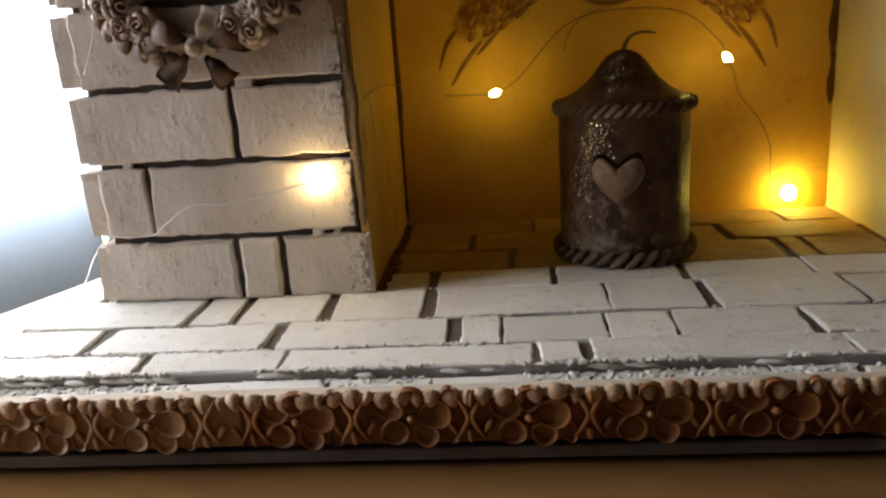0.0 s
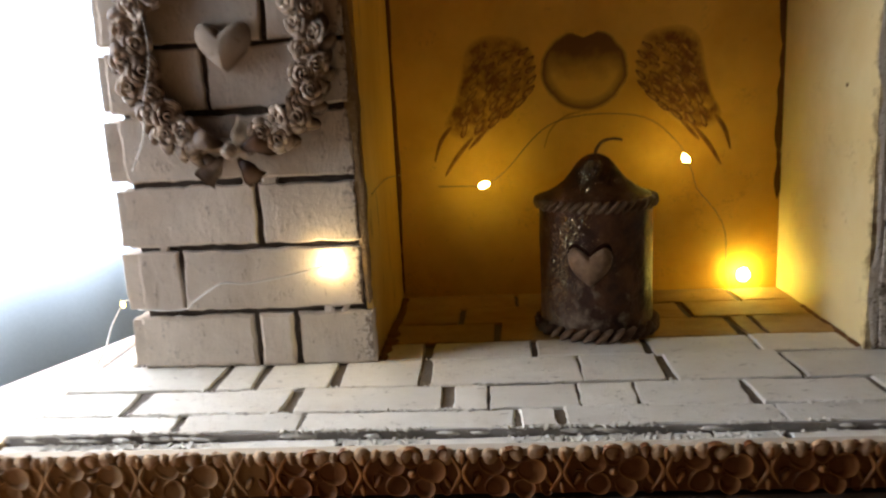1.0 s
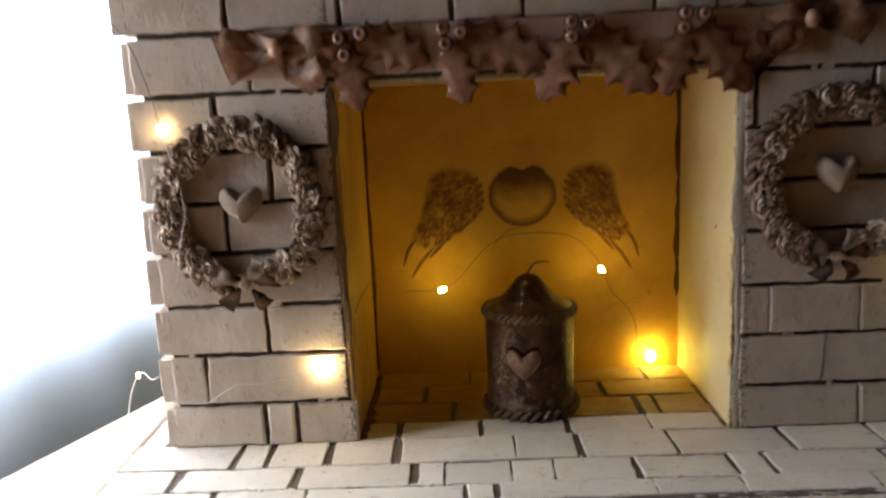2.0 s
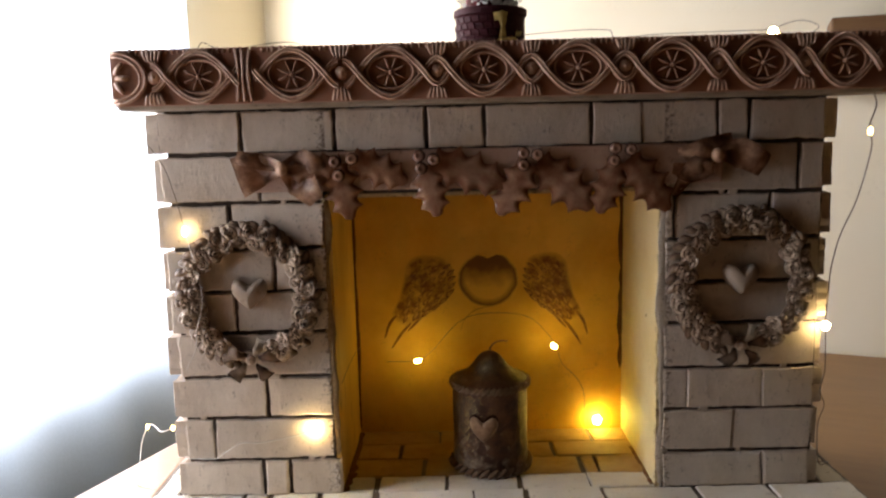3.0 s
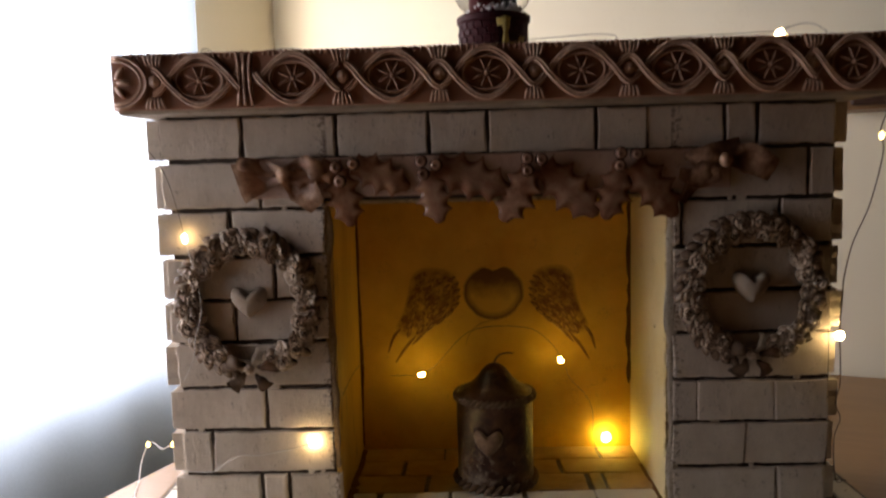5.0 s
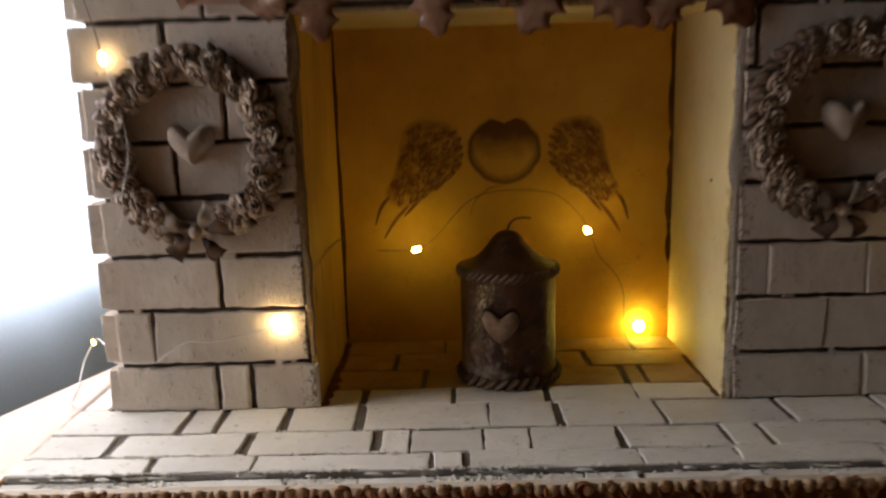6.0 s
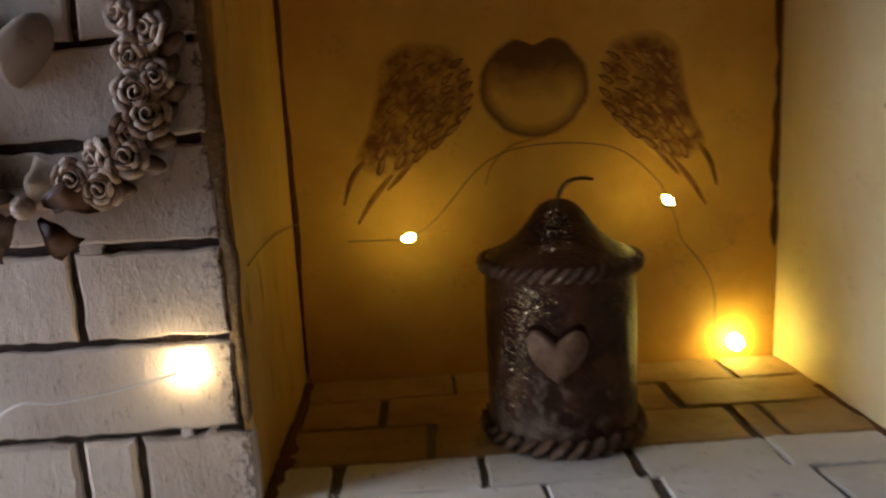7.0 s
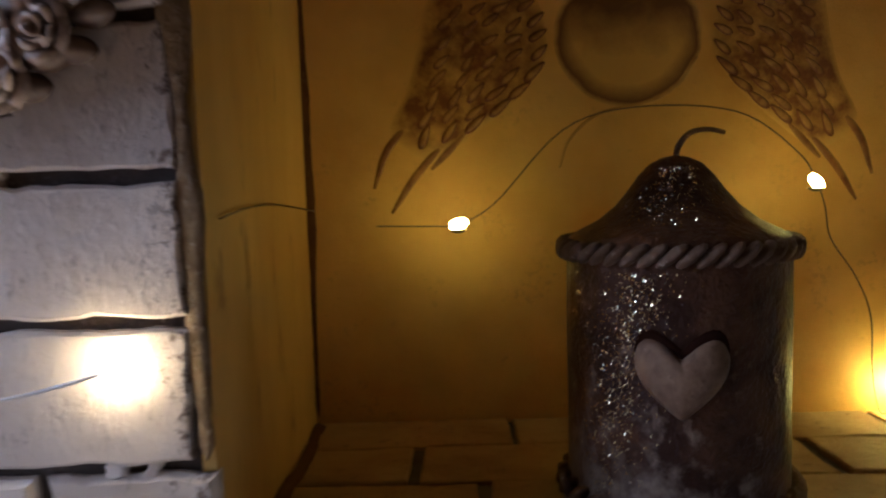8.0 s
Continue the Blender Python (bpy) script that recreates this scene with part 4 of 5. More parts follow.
def wreath(x, z, label):
    w = thing("wreath", (x, 0, z), label, "wreath", "wreaths on the pillars")
    bm = bmesh.new()
    tube(bm, [(0.0455 * math.cos(a), -0.0022, 0.0485 * math.sin(a)) for a in (2 * math.pi * i / 36 for i in range(36))], 0.0042, 8, True)
    part("ring", bm, ROSE, w, at=T(x, 0, z), smooth=True)
    rng = random.Random(11)
    for k in range(40):
        a = math.radians(-66 + 312 * k / 39)
        rr = rng.uniform(-0.0008, 0.0008) + (0.0034 if k % 2 else -0.0034)
        m_ = T(x + (0.0455 + rr) * math.cos(a), -0.0050, z + (0.0485 + rr) * math.sin(a)) @ pose(0, 0, 0, rng.uniform(-32, 32), rng.uniform(0, 360), rng.uniform(-32, 32)) @ Matrix.Scale(rng.uniform(0.76, 1.02), 4)
        part("rose", ROSES[k % 4], ROSE, w, at=m_)
        for s in (-1, 1):
            out = a + s * 0.10
            rad = 0.0455 + s * 0.0045
            part("leaf", SMALL_LEAF[k % 2], ROSE, w, at=T(x + rad * math.cos(out), -0.0035, z + (rad + 0.0035) * math.sin(out)) @ pose(0, 0, 0, rng.uniform(-20, 20), -math.degrees(a) - s * rng.uniform(40, 80), 0))
    # the bow at the foot
    for dx, dz, ang, sc, tone in ((0.002, -0.048, 58, 1.5, 2), (-0.004, -0.047, 168, 1.5, 0), (0.007, -0.049, 14, 1.9, 1), (-0.005, -0.053, 232, 1.6, 0), (0.005, -0.054, -50, 1.5, 1), (-0.013, -0.047, 190, 1.2, 0)):
        part("bow_loop", BOWS[tone], BOW_PAINTS[tone], w, at=T(x + dx * 0.8, -0.0070, z + dz) @ pose(0, 0, 0, 12, -ang, 14) @ Matrix.Scale(sc, 4))
    bm = bmesh.new()
    ellipsoid(bm, T(0, -0.009, -0.0500) @ Matrix.Diagonal((0.0042, 0.004, 0.0042, 1)), 10, 8)
    part("bow_knot", bm, ROSE, w, at=T(x, 0, z), smooth=True)
    bm = bmesh.new()
    dome(bm, heart_outline(0.0285, 0.0245, 30, 2), 0.0105, rings=((1.0, 0.0), (0.95, 0.38), (0.83, 0.70), (0.62, 0.91), (0.32, 0.99)), back=0.0004)
    part("heart_charm", bm, CHARM, w, "smooth beige heart in the middle", at=T(x + 0.0005, -0.0002, z + 0.002), smooth=True)
    return w


bm = bmesh.new()
cells = []
for i in range(7):
    f = i / 6
    row = []
    for j in range(5):
        g = j / 2 - 1
        row.append(bm.verts.new((0.0100 * f, -0.0026 * math.sin(math.pi * f) - 0.0012 * (1 - g * g) * f, g * 0.0040 * (0.25 + 0.75 * f ** 0.8) + 0.0006 * math.sin(f * 6))))
    cells.append(row)
for i in range(6):
    for j in range(4):
        bm.faces.new((cells[i][j], cells[i + 1][j], cells[i + 1][j + 1], cells[i][j + 1]))
for v in bm.verts:
    v.co.y += 0.0010 * noise.noise(v.co * 420)
    v.co.z += 0.0008 * noise.noise(v.co * 330 + Vector((5, 2, 1)))
bmesh.ops.solidify(bm, geom=bm.faces[:], thickness=0.0009)
BOWS = [to_mesh("bow_loop", bm, True)]
BOWS += [BOWS[0].copy(), BOWS[0].copy()]
BOW_PAINTS = (ROSE, BOW_DARK, BOW_PALE)
wreath(-0.1660, 0.1685, "beige rose wreath with a bow and heart, on the brick pillar")
wreath(0.2210, 0.1720, "beige rose wreath with a bow and heart, on the brick pillar")

# ---------------------------------------------------------------- garland under the mantel
garland = thing("holly_garland", (0.03, 0, 0.26), "brown cast holly garland with berries and ribbons, on the lintel", "garland")
part("backing_strip", boxed(-0.160, 0.205, -0.0024, -0.0004, 0.2500, 0.2805, bevel=0.001), STRIP, garland, "smooth brown strip behind the holly")
HOLLIES = [leaf_mesh(s, 0.036, 0.0290, teeth=4, curl=0.0030) for s in range(3)]
rng = random.Random(17)
# each holly leaf: stem x and z, tip x and z, width
HOLLY_LEAVES = [(-0.092, 0.2625, -0.083, 0.2205, 0.0270), (-0.087, 0.2640, -0.131, 0.2550, 0.0200), (-0.080, 0.2670, -0.039, 0.2480, 0.0270),
                (-0.024, 0.2600, -0.015, 0.2215, 0.0260), (-0.018, 0.2640, 0.037, 0.2440, 0.0310), (0.056, 0.2600, 0.033, 0.2215, 0.0285),
                (0.063, 0.2615, 0.103, 0.2245, 0.0320), (0.124, 0.2600, 0.110, 0.2210, 0.0260), (0.132, 0.2620, 0.163, 0.2220, 0.0300)]
for k, (x0, z0, x1, z1, w_) in enumerate(HOLLY_LEAVES):
    size = math.hypot(x1 - x0, z1 - z0)
    turn = math.degrees(math.atan2(z1 - z0, x1 - x0))
    part("holly_leaf", HOLLIES[k % 3], HOLLY, garland, at=T(x0, -0.0032 - 0.0008 * (k % 3), z0 + 0.0085) @ pose(0, 0, 0, rng.uniform(-6, 6), -turn, rng.uniform(-4, 4)) @ Matrix.Diagonal((size / 0.0345, 1, w_ / 0.0240, 1)))
bm = bmesh.new()
ellipsoid(bm, T(0, -0.001, 0) @ Matrix.Rotation(math.pi / 2, 4, "X") @ Matrix.Scale(0.0040, 4), 14, 14)
for v in bm.verts:
    d = math.hypot(v.co.x, v.co.z)
    if v.co.y < 0 and d < 0.0019:
        v.co.y += 0.0016 * (1 - (d / 0.0019) ** 2)
berry_mesh = to_mesh("berry", bm, True)
for x, z in ((-0.092, 0.276), (-0.0895, 0.2655), (-0.079, 0.278), (-0.028, 0.279), (-0.0265, 0.2695), (-0.017, 0.276), (0.0515, 0.279), (0.0515, 0.270), (0.062, 0.278), (0.121, 0.281), (0.120, 0.272), (0.1325, 0.280)):
    part("berry", berry_mesh, BERRY, garland, at=T(x, -0.0085, z - 0.0030) @ Matrix.Scale(1.25, 4))


def ribbon(points, widths, seed):
    """A folded ribbon through points in x and z."""
    bm = bmesh.new()
    pts = smooth_line([(x_, 0, z_) for x_, z_ in points], 6)
    k = len(pts) - 1
    prev = None
    for i, q in enumerate(pts):
        d = (pts[min(i + 1, k)] - pts[max(i - 1, 0)]).normalized()
        s = Vector((-d.z, 0, d.x))
        f = i / k
        w = float(np.interp(f, np.linspace(0, 1, len(widths)), widths))
        y0 = -0.0050 - 0.0028 * math.sin(f * 7 + seed)
        cur = [bm.verts.new(q + s * w * g / 2 + Vector((0, y0 - 0.0020 * math.cos(g * 2.4 + seed + f * 3), 0))) for g in (-1, -0.5, 0, 0.5, 1)]
        if prev:
            for a in range(4):
                bm.faces.new((prev[a], cur[a], cur[a + 1], prev[a + 1]))
        prev = cur
    bmesh.ops.solidify(bm, geom=bm.faces[:], thickness=0.0012)
    return bm


for pts_, ws, sd in (([(-0.168, 0.262), (-0.150, 0.268), (-0.132, 0.268)], (0.032, 0.026, 0.010), 1), ([(-0.132, 0.268), (-0.120, 0.258), (-0.108, 0.243)], (0.010, 0.026, 0.014), 2),
                     ([(-0.132, 0.270), (-0.116, 0.272), (-0.100, 0.268)], (0.008, 0.022, 0.012), 3), ([(-0.168, 0.278), (-0.150, 0.274), (-0.134, 0.270)], (0.010, 0.013, 0.008), 0.5),
                     ([(0.168, 0.240), (0.182, 0.262), (0.200, 0.270)], (0.006, 0.016, 0.010), 4), ([(0.170, 0.272), (0.190, 0.276), (0.212, 0.282)], (0.010, 0.016, 0.012), 5),
                     ([(0.200, 0.272), (0.216, 0.272), (0.236, 0.262)], (0.010, 0.024, 0.018), 2.5), ([(0.165, 0.262), (0.180, 0.258), (0.196, 0.262)], (0.008, 0.016, 0.010), 1.5)):
    part("ribbon", ribbon(pts_, ws, sd), HOLLY, garland, "folded brown ribbon", smooth=True)
bm = bmesh.new()
ellipsoid(bm, T(-0.133, -0.0080, 0.2685) @ Matrix.Diagonal((0.005, 0.004, 0.0055, 1)), 10, 8)
part("ribbon_knot", bm, HOLLY, garland, smooth=True)
bm = bmesh.new()
ellipsoid(bm, T(0.199, -0.0080, 0.271) @ Matrix.Diagonal((0.005, 0.004, 0.0055, 1)), 10, 8)
part("ribbon_knot", bm, HOLLY, garland, smooth=True)

# ---------------------------------------------------------------- snow globe
GX, GY, GZ = 0.0300, 0.0350, MZ1 - 0.0012
globe = thing("snow_globe", (GX, GY, GZ), "glass snow globe on a dark maroon brick-patterned base, on the mantel", "snow globe")
MAROON = painted("dark_maroon_base", (0.070, 0.012, 0.016), (0.040, 0.007, 0.010), (0.12, 0.04, 0.04), rough=0.6, coarse=90, bump=0.3, spec=0.15)
bm = bmesh.new()
rings = []
for r, z in ((0.0283, 0.0), (0.0285, 0.002), (0.0272, 0.004), (0.0272, 0.0245), (0.0290, 0.0265), (0.0290, 0.0305), (0.0270, 0.0320), (0.0200, 0.0322)):
    rings.append([bm.verts.new((r * math.cos(2 * math.pi * k / 40), r * math.sin(2 * math.pi * k / 40), z)) for k in range(40)])
for a, b in zip(rings, rings[1:]):
    for k in range(40):
        bm.faces.new((a[k], a[(k + 1) % 40], b[(k + 1) % 40], b[k]))
bm.faces.new(rings[0])
bm.faces.new(rings[-1])
base = part("base", bm, MAROON, globe, "dark maroon base", at=T(GX, GY, GZ), smooth=False)
stone = to_mesh("stone", brick(0.0066, 0.0046, 0.002, 5, 0.0002, 0.0006))
for r in range(4):
    for k in range(16):
        a = math.radians(-78 + (k + 0.5 * (r % 2)) * 14.5)
        if a < math.radians(10):
            part("stone", stone, MAROON, base, at=T(GX, GY, GZ) @ Matrix.Rotation(a, 4, "Z") @ T(0, -0.0282, 0.0068 + r * 0.0052))
CREST = painted("yellow_cream_crest", (0.78, 0.62, 0.22), (0.66, 0.46, 0.14), (0.4, 0.1, 0.06), rough=0.5, coarse=160)


def wrapped(outline, radius, height):
    bm = bmesh.new()
    dome(bm, outline, height, rings=((1.0, 0.0), (0.9, 0.9)))
    for v in bm.verts:
        a, rr = v.co.x / radius, radius - v.co.y
        v.co.x, v.co.y = rr * math.sin(a), -rr * math.cos(a)
    return bm


for out in ([(-0.004, 0.0005), (0.014, 0.001), (0.015, 0.006), (0.009, 0.008), (0.004, 0.007), (-0.003, 0.0055)],
            [(-0.002, 0.005), (0.004, 0.007), (0.003, 0.014), (0.005, 0.021), (0.002, 0.025), (-0.002, 0.021), (0.000, 0.014)],
            [(-0.005, 0.019), (0.004, 0.020), (0.006, 0.0255), (0.001, 0.027), (-0.006, 0.025)],
            [(0.012, 0.007), (0.018, 0.008), (0.019, 0.012), (0.014, 0.012)]):
    part("crest", wrapped([(x_ + 0.0065, z_) for x_, z_ in out], 0.0277, 0.0016), CREST, base, "plain yellow raised crest shape", at=T(GX, GY, GZ + 0.001), smooth=True)
m, n, l, p = nodes_of("clear_glass")
p.inputs["Transmission Weight"].default_value = 1.0
p.inputs["Roughness"].default_value, p.inputs["IOR"].default_value = 0.0, 1.14
GLASS = m
bm = bmesh.new()
ellipsoid(bm, Matrix.Diagonal((0.0328, 0.0328, 0.0328, 1)), 40, 28)
glass = part("glass_ball", bm, GLASS, globe, "clear glass ball", at=T(GX, GY, GZ + 0.0590), smooth=True)
glass.visible_shadow = False
bm = bmesh.new()
rng = random.Random(5)
for k in range(260):
    r, a = 0.0205 * math.sqrt(rng.random()), rng.uniform(0, 6.28)
    ellipsoid(bm, T(r * math.cos(a), r * math.sin(a), 0.0345 + rng.uniform(0, 0.0055)) @ Matrix.Scale(rng.uniform(0.0009, 0.0019), 4), 5, 4)
tagged(part("snow", bm, plain("white_snow_flakes", (0.82, 0.82, 0.82), 0.7), globe, "loose white flakes", at=T(GX, GY, GZ), smooth=True), kind="stuff")
bm = bmesh.new()
for r_z, cx_, dy in (([(0.0150, 0.033), (0.0142, 0.040), (0.0128, 0.050), (0.0112, 0.060), (0.0108, 0.068), (0.0080, 0.0735), (0.0030, 0.0760), (0.0045, 0.0785), (0.0046, 0.0815), (0.0030, 0.0850), (0.0006, 0.0858)], 0.0030, 0.003),
                     ([(0.0120, 0.033), (0.0122, 0.040), (0.0112, 0.048), (0.0070, 0.0545), (0.0040, 0.0565), (0.0056, 0.0605), (0.0052, 0.0650), (0.0010, 0.0690)], -0.0065, -0.008)):
    loops = [[bm.verts.new((cx_ + r * math.cos(2 * math.pi * k / 18), dy + 0.7 * r * math.sin(2 * math.pi * k / 18), z)) for k in range(18)] for r, z in r_z]
    for a, b in zip(loops, loops[1:]):
        for k in range(18):
            f = bm.faces.new((a[k], a[(k + 1) % 18], b[(k + 1) % 18], b[k]))
            big = cx_ > 0
            mid_z = (a[0].co.z + b[0].co.z) / 2
            f.material_index = 1 if mid_z > (0.0765 if big else 0.0575) else 0 if big else 2
figure = to_mesh("figurine", bm, True)
for name_, col in (("dark_green_enamel", (0.014, 0.020, 0.019)), ("beige_enamel", (0.50, 0.40, 0.33)), ("dark_red_enamel", (0.12, 0.012, 0.014))):
    figure.materials.append(plain(name_, col, 0.35))
part("figurine", figure, MAROON, globe, "small dark painted figurine", at=T(GX, GY, GZ))

# ---------------------------------------------------------------- fairy lights
LED_WARM = glowing("warm_fairy_led", (1.0, 0.91, 0.50), 120)
LED_BRIGHT = glowing("brightest_fairy_led", (1.0, 0.99, 0.24), 110)
LED_DIM = glowing("warm_fairy_led_facing_away", (1.0, 0.92, 0.19), 126)
fairy = thing("fairy_lights", (0.03, 0.0, 0.36), "warm fairy lights on thin copper wire, draped over the fireplace", "fairy lights")
bm = bmesh.new()
ellipsoid(bm, Matrix.Diagonal((0.0034, 0.0026, 0.0036, 1)), 12, 10)
bulb = to_mesh("led", bm, True)
bulb.materials.append(LED_WARM)
bm = bmesh.new()
ellipsoid(bm, Matrix.Diagonal((0.0021, 0.0019, 0.0036, 1)), 12, 10)
bulb_dim = to_mesh("led", bm, True)
bulb_dim.materials.append(LED_DIM)
bm = bmesh.new()
ellipsoid(bm, Matrix.Diagonal((0.0042, 0.0036, 0.0046, 1)), 12, 10)
bulb_bright = to_mesh("led", bm, True)
bulb_bright.materials.append(LED_BRIGHT)
LED_PALE = glowing("pale_fairy_led", (1.0, 0.90, 0.50), 48)
bm = bmesh.new()
ellipsoid(bm, Matrix.Diagonal((0.0022, 0.0020, 0.0038, 1)), 12, 10)
bulb_pale = to_mesh("led", bm, True)
bulb_pale.materials.append(LED_PALE)
LED_FAINT = glowing("faint_fairy_led", (1.0, 0.75, 0.22), 22)
bm = bmesh.new()
ellipsoid(bm, Matrix.Diagonal((0.0019, 0.0018, 0.0030, 1)), 12, 10)
bulb_faint = to_mesh("led", bm, True)
bulb_faint.materials.append(LED_FAINT)
LEDS = [(-0.2120, -0.0055, 0.2215, 4), (-0.1200, -0.0040, 0.0570, 0), (-0.0390, 0.1000, 0.0820, 1), (0.0880, 0.1000, 0.0930, 1), (0.1335, 0.1270, 0.0100, 2),
        (0.2880, -0.0050, 0.1350, 0), (0.3170, 0.0000, 0.2860, 3), (0.2290, -0.0280, 0.3583, 0), (-0.3410, 0.2060, -0.0180, 3), (-0.2900, 0.1440, 0.0040, 3)]
for x, y, z, dim_ in LEDS:
    part("led", (bulb, bulb_dim, bulb_bright, bulb_faint, bulb_pale)[dim_], LED_WARM, fairy, "glowing warm bulb", at=T(x, y, z) @ pose(0, 0, 0, 0, 75 if 0 > x > -0.1 else -38 if dim_ == 1 else 0, 0))
# Added caps, not seen on the bulbs, that keep light off the floor.
bm = bmesh.new()
ellipsoid(bm, Matrix.Diagonal((0.0042, 0.0028, 0.0034, 1)), 14, 10)
bmesh.ops.delete(bm, geom=[v for v in bm.verts if v.co.z > -0.0012], context="VERTS")
bmesh.ops.solidify(bm, geom=bm.faces[:], thickness=0.0003)
backing = to_mesh("led_backing", bm, True)
for x, y, z, dim_ in LEDS:
    if y > 0.09 and dim_ == 1:
        part("led_backing", backing, WIRE, fairy, "small added cap blocking light under the bulb", at=T(x, y, z))
LINES = [
    [(-0.068, 0.098, 0.0822), (-0.048, 0.100, 0.0815), (-0.039, 0.1, 0.082), (-0.025, 0.110, 0.089), (0.001, 0.115, 0.1150), (0.028, 0.115, 0.1225), (0.064, 0.112, 0.1195), (0.083, 0.104, 0.104), (0.088, 0.100, 0.093),
     (0.093, 0.104, 0.084), (0.098, 0.110, 0.072), (0.112, 0.119, 0.056), (0.1195, 0.122, 0.040), (0.1205, 0.122, 0.018), (0.1225, 0.120, 0.0030), (0.1290, 0.124, 0.0030), (0.1335, 0.127, 0.010)],
    [(-0.0976, 0.010, 0.0905), (-0.0974, 0.033, 0.0920), (-0.0974, 0.067, 0.0920), (-0.0974, 0.110, 0.0890), (-0.0960, 0.1310, 0.0870)],
    [(0.317, -0.002, 0.3150), (0.3200, -0.001, 0.305), (0.3165, 0.0, 0.292), (0.317, 0.0, 0.286), (0.3185, 0.0, 0.272), (0.3100, 0.0, 0.235), (0.2990, 0.002, 0.205), (0.2945, 0.004, 0.180), (0.2915, 0.0, 0.165), (0.2885, -0.004, 0.145), (0.288, -0.005, 0.135),
     (0.2905, -0.002, 0.112), (0.2915, 0.0, 0.095), (0.2885, 0.0, 0.080), (0.2925, 0.0, 0.068), (0.2890, 0.002, 0.050), (0.300, 0.02, 0.010), (0.318, 0.04, 0.0015)],
    [(-0.243, -0.020, 0.3140), (-0.240, -0.016, 0.300), (-0.230, -0.010, 0.284), (-0.222, -0.008, 0.268), (-0.215, -0.0065, 0.240), (-0.2120, -0.0055, 0.2215)],
    [(-0.200, 0.02, 0.3580), (-0.190, 0.0, 0.3645), (-0.175, 0.01, 0.3600), (-0.130, 0.01, 0.3645), (-0.105, 0.01, 0.3600), (-0.060, 0.02, 0.3590), (-0.010, 0.0, 0.3595), (0.083, 0.01, 0.3670), (0.118, 0.01, 0.3672), (0.124, 0.008, 0.3612), (0.150, -0.008, 0.3610), (0.190, -0.020, 0.3605),
     (0.222, -0.0285, 0.3600), (0.229, -0.029, 0.3602), (0.238, -0.026, 0.3640), (0.258, -0.008, 0.3685), (0.285, 0.03, 0.3700), (0.300, 0.06, 0.3690), (0.305, 0.11, 0.3640), (0.300, 0.140, 0.3580)],
]
for pts_ in LINES:
    bm = bmesh.new()
    tube(bm, smooth_line(pts_, 6), 0.00048 if pts_[0][0] > 0.3 else 0.00029, 5)
    part("wire", bm, WIRE, fairy, "thin copper wire", smooth=True)
for pts_ in ([(-0.2270, -0.003, 0.0350), (-0.2020, -0.0040, 0.0345), (-0.1930, -0.0060, 0.0400), (-0.1780, -0.0080, 0.0490), (-0.1640, -0.0070, 0.0485), (-0.1400, -0.0055, 0.0520), (-0.1200, -0.0060, 0.0570)],
             [(-0.2120, -0.0055, 0.2215), (-0.208, -0.006, 0.205), (-0.2020, -0.010, 0.185), (-0.2000, -0.013, 0.165), (-0.2060, -0.012, 0.145), (-0.2090, -0.010, 0.128), (-0.2190, -0.006, 0.110)],
             [(-0.2340, 0.120, 0.0300), (-0.262, 0.13, 0.014), (-0.2900, 0.1440, 0.0040), (-0.310, 0.165, -0.008), (-0.328, 0.19, -0.010), (-0.3410, 0.2060, -0.0180), (-0.338, 0.180, -0.026), (-0.325, 0.140, -0.0325), (-0.312, 0.100, -0.0325), (-0.290, 0.085, -0.0330)]):
    bm = bmesh.new()
    tube(bm, smooth_line(pts_, 6), 0.00046 if pts_[0][0] < -0.22 else 0.0003, 5)
    part("wire", bm, WIRE_PALE, fairy, "thin pale silvery wire", smooth=True)
# ---------------------------------------------------------------- bricks of the body, side courses and hearth
SEED = [100]


def lay_front(parent, course, x0, x1, cuts, name="brick", filled=()):
    z0, z1 = LEVELS[course] + GROUT / 2, LEVELS[course + 1] - GROUT / 2
    if course == 0:
        z0 = 0.0
    edges = [x0, *cuts, x1]
    for k, (a, b) in enumerate(zip(edges, edges[1:])):
        SEED[0] += 1
        rng = random.Random(SEED[0])
        a2 = a + ((0.0005 if a in filled else GROUT / 2) if k else 0)
        b2 = b - ((0.0005 if b in filled else GROUT / 2) if k < len(edges) - 2 else 0)
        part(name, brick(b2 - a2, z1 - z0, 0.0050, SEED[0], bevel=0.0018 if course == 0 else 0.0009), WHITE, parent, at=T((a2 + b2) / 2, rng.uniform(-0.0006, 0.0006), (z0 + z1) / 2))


LEFT_CUTS = [(-0.1632, -0.1418), (-0.2015,), (-0.1568,), (), (-0.1775,), (-0.1450,), (-0.1780,), (-0.1530,)]
RIGHT_CUTS = [(0.2450,), (0.2190,), (0.1820, 0.2420), (), (0.1760,), (0.1760,), (0.1690, 0.2430), (0.2640,)]
LEFT_EDGE = [-0.2285, -0.2250, -0.2290, -0.2260, -0.2290, -0.2295, -0.2300, -0.2290]
for c in range(8):
    lay_front(pillar_a, c, LEFT_EDGE[c], -0.0990 if c == 0 else -0.1045, LEFT_CUTS[c])
    lay_front(pillar_b, c, 0.1630, 0.2825, RIGHT_CUTS[c], filled=RIGHT_CUTS[c] if c < 3 else ())
lay_front(lintel, 8, -0.2290, 0.2825, (-0.1655, -0.0930, -0.0222, 0.0225, 0.1045, 0.1430, 0.2010, 0.2250), filled=(0.1430,))


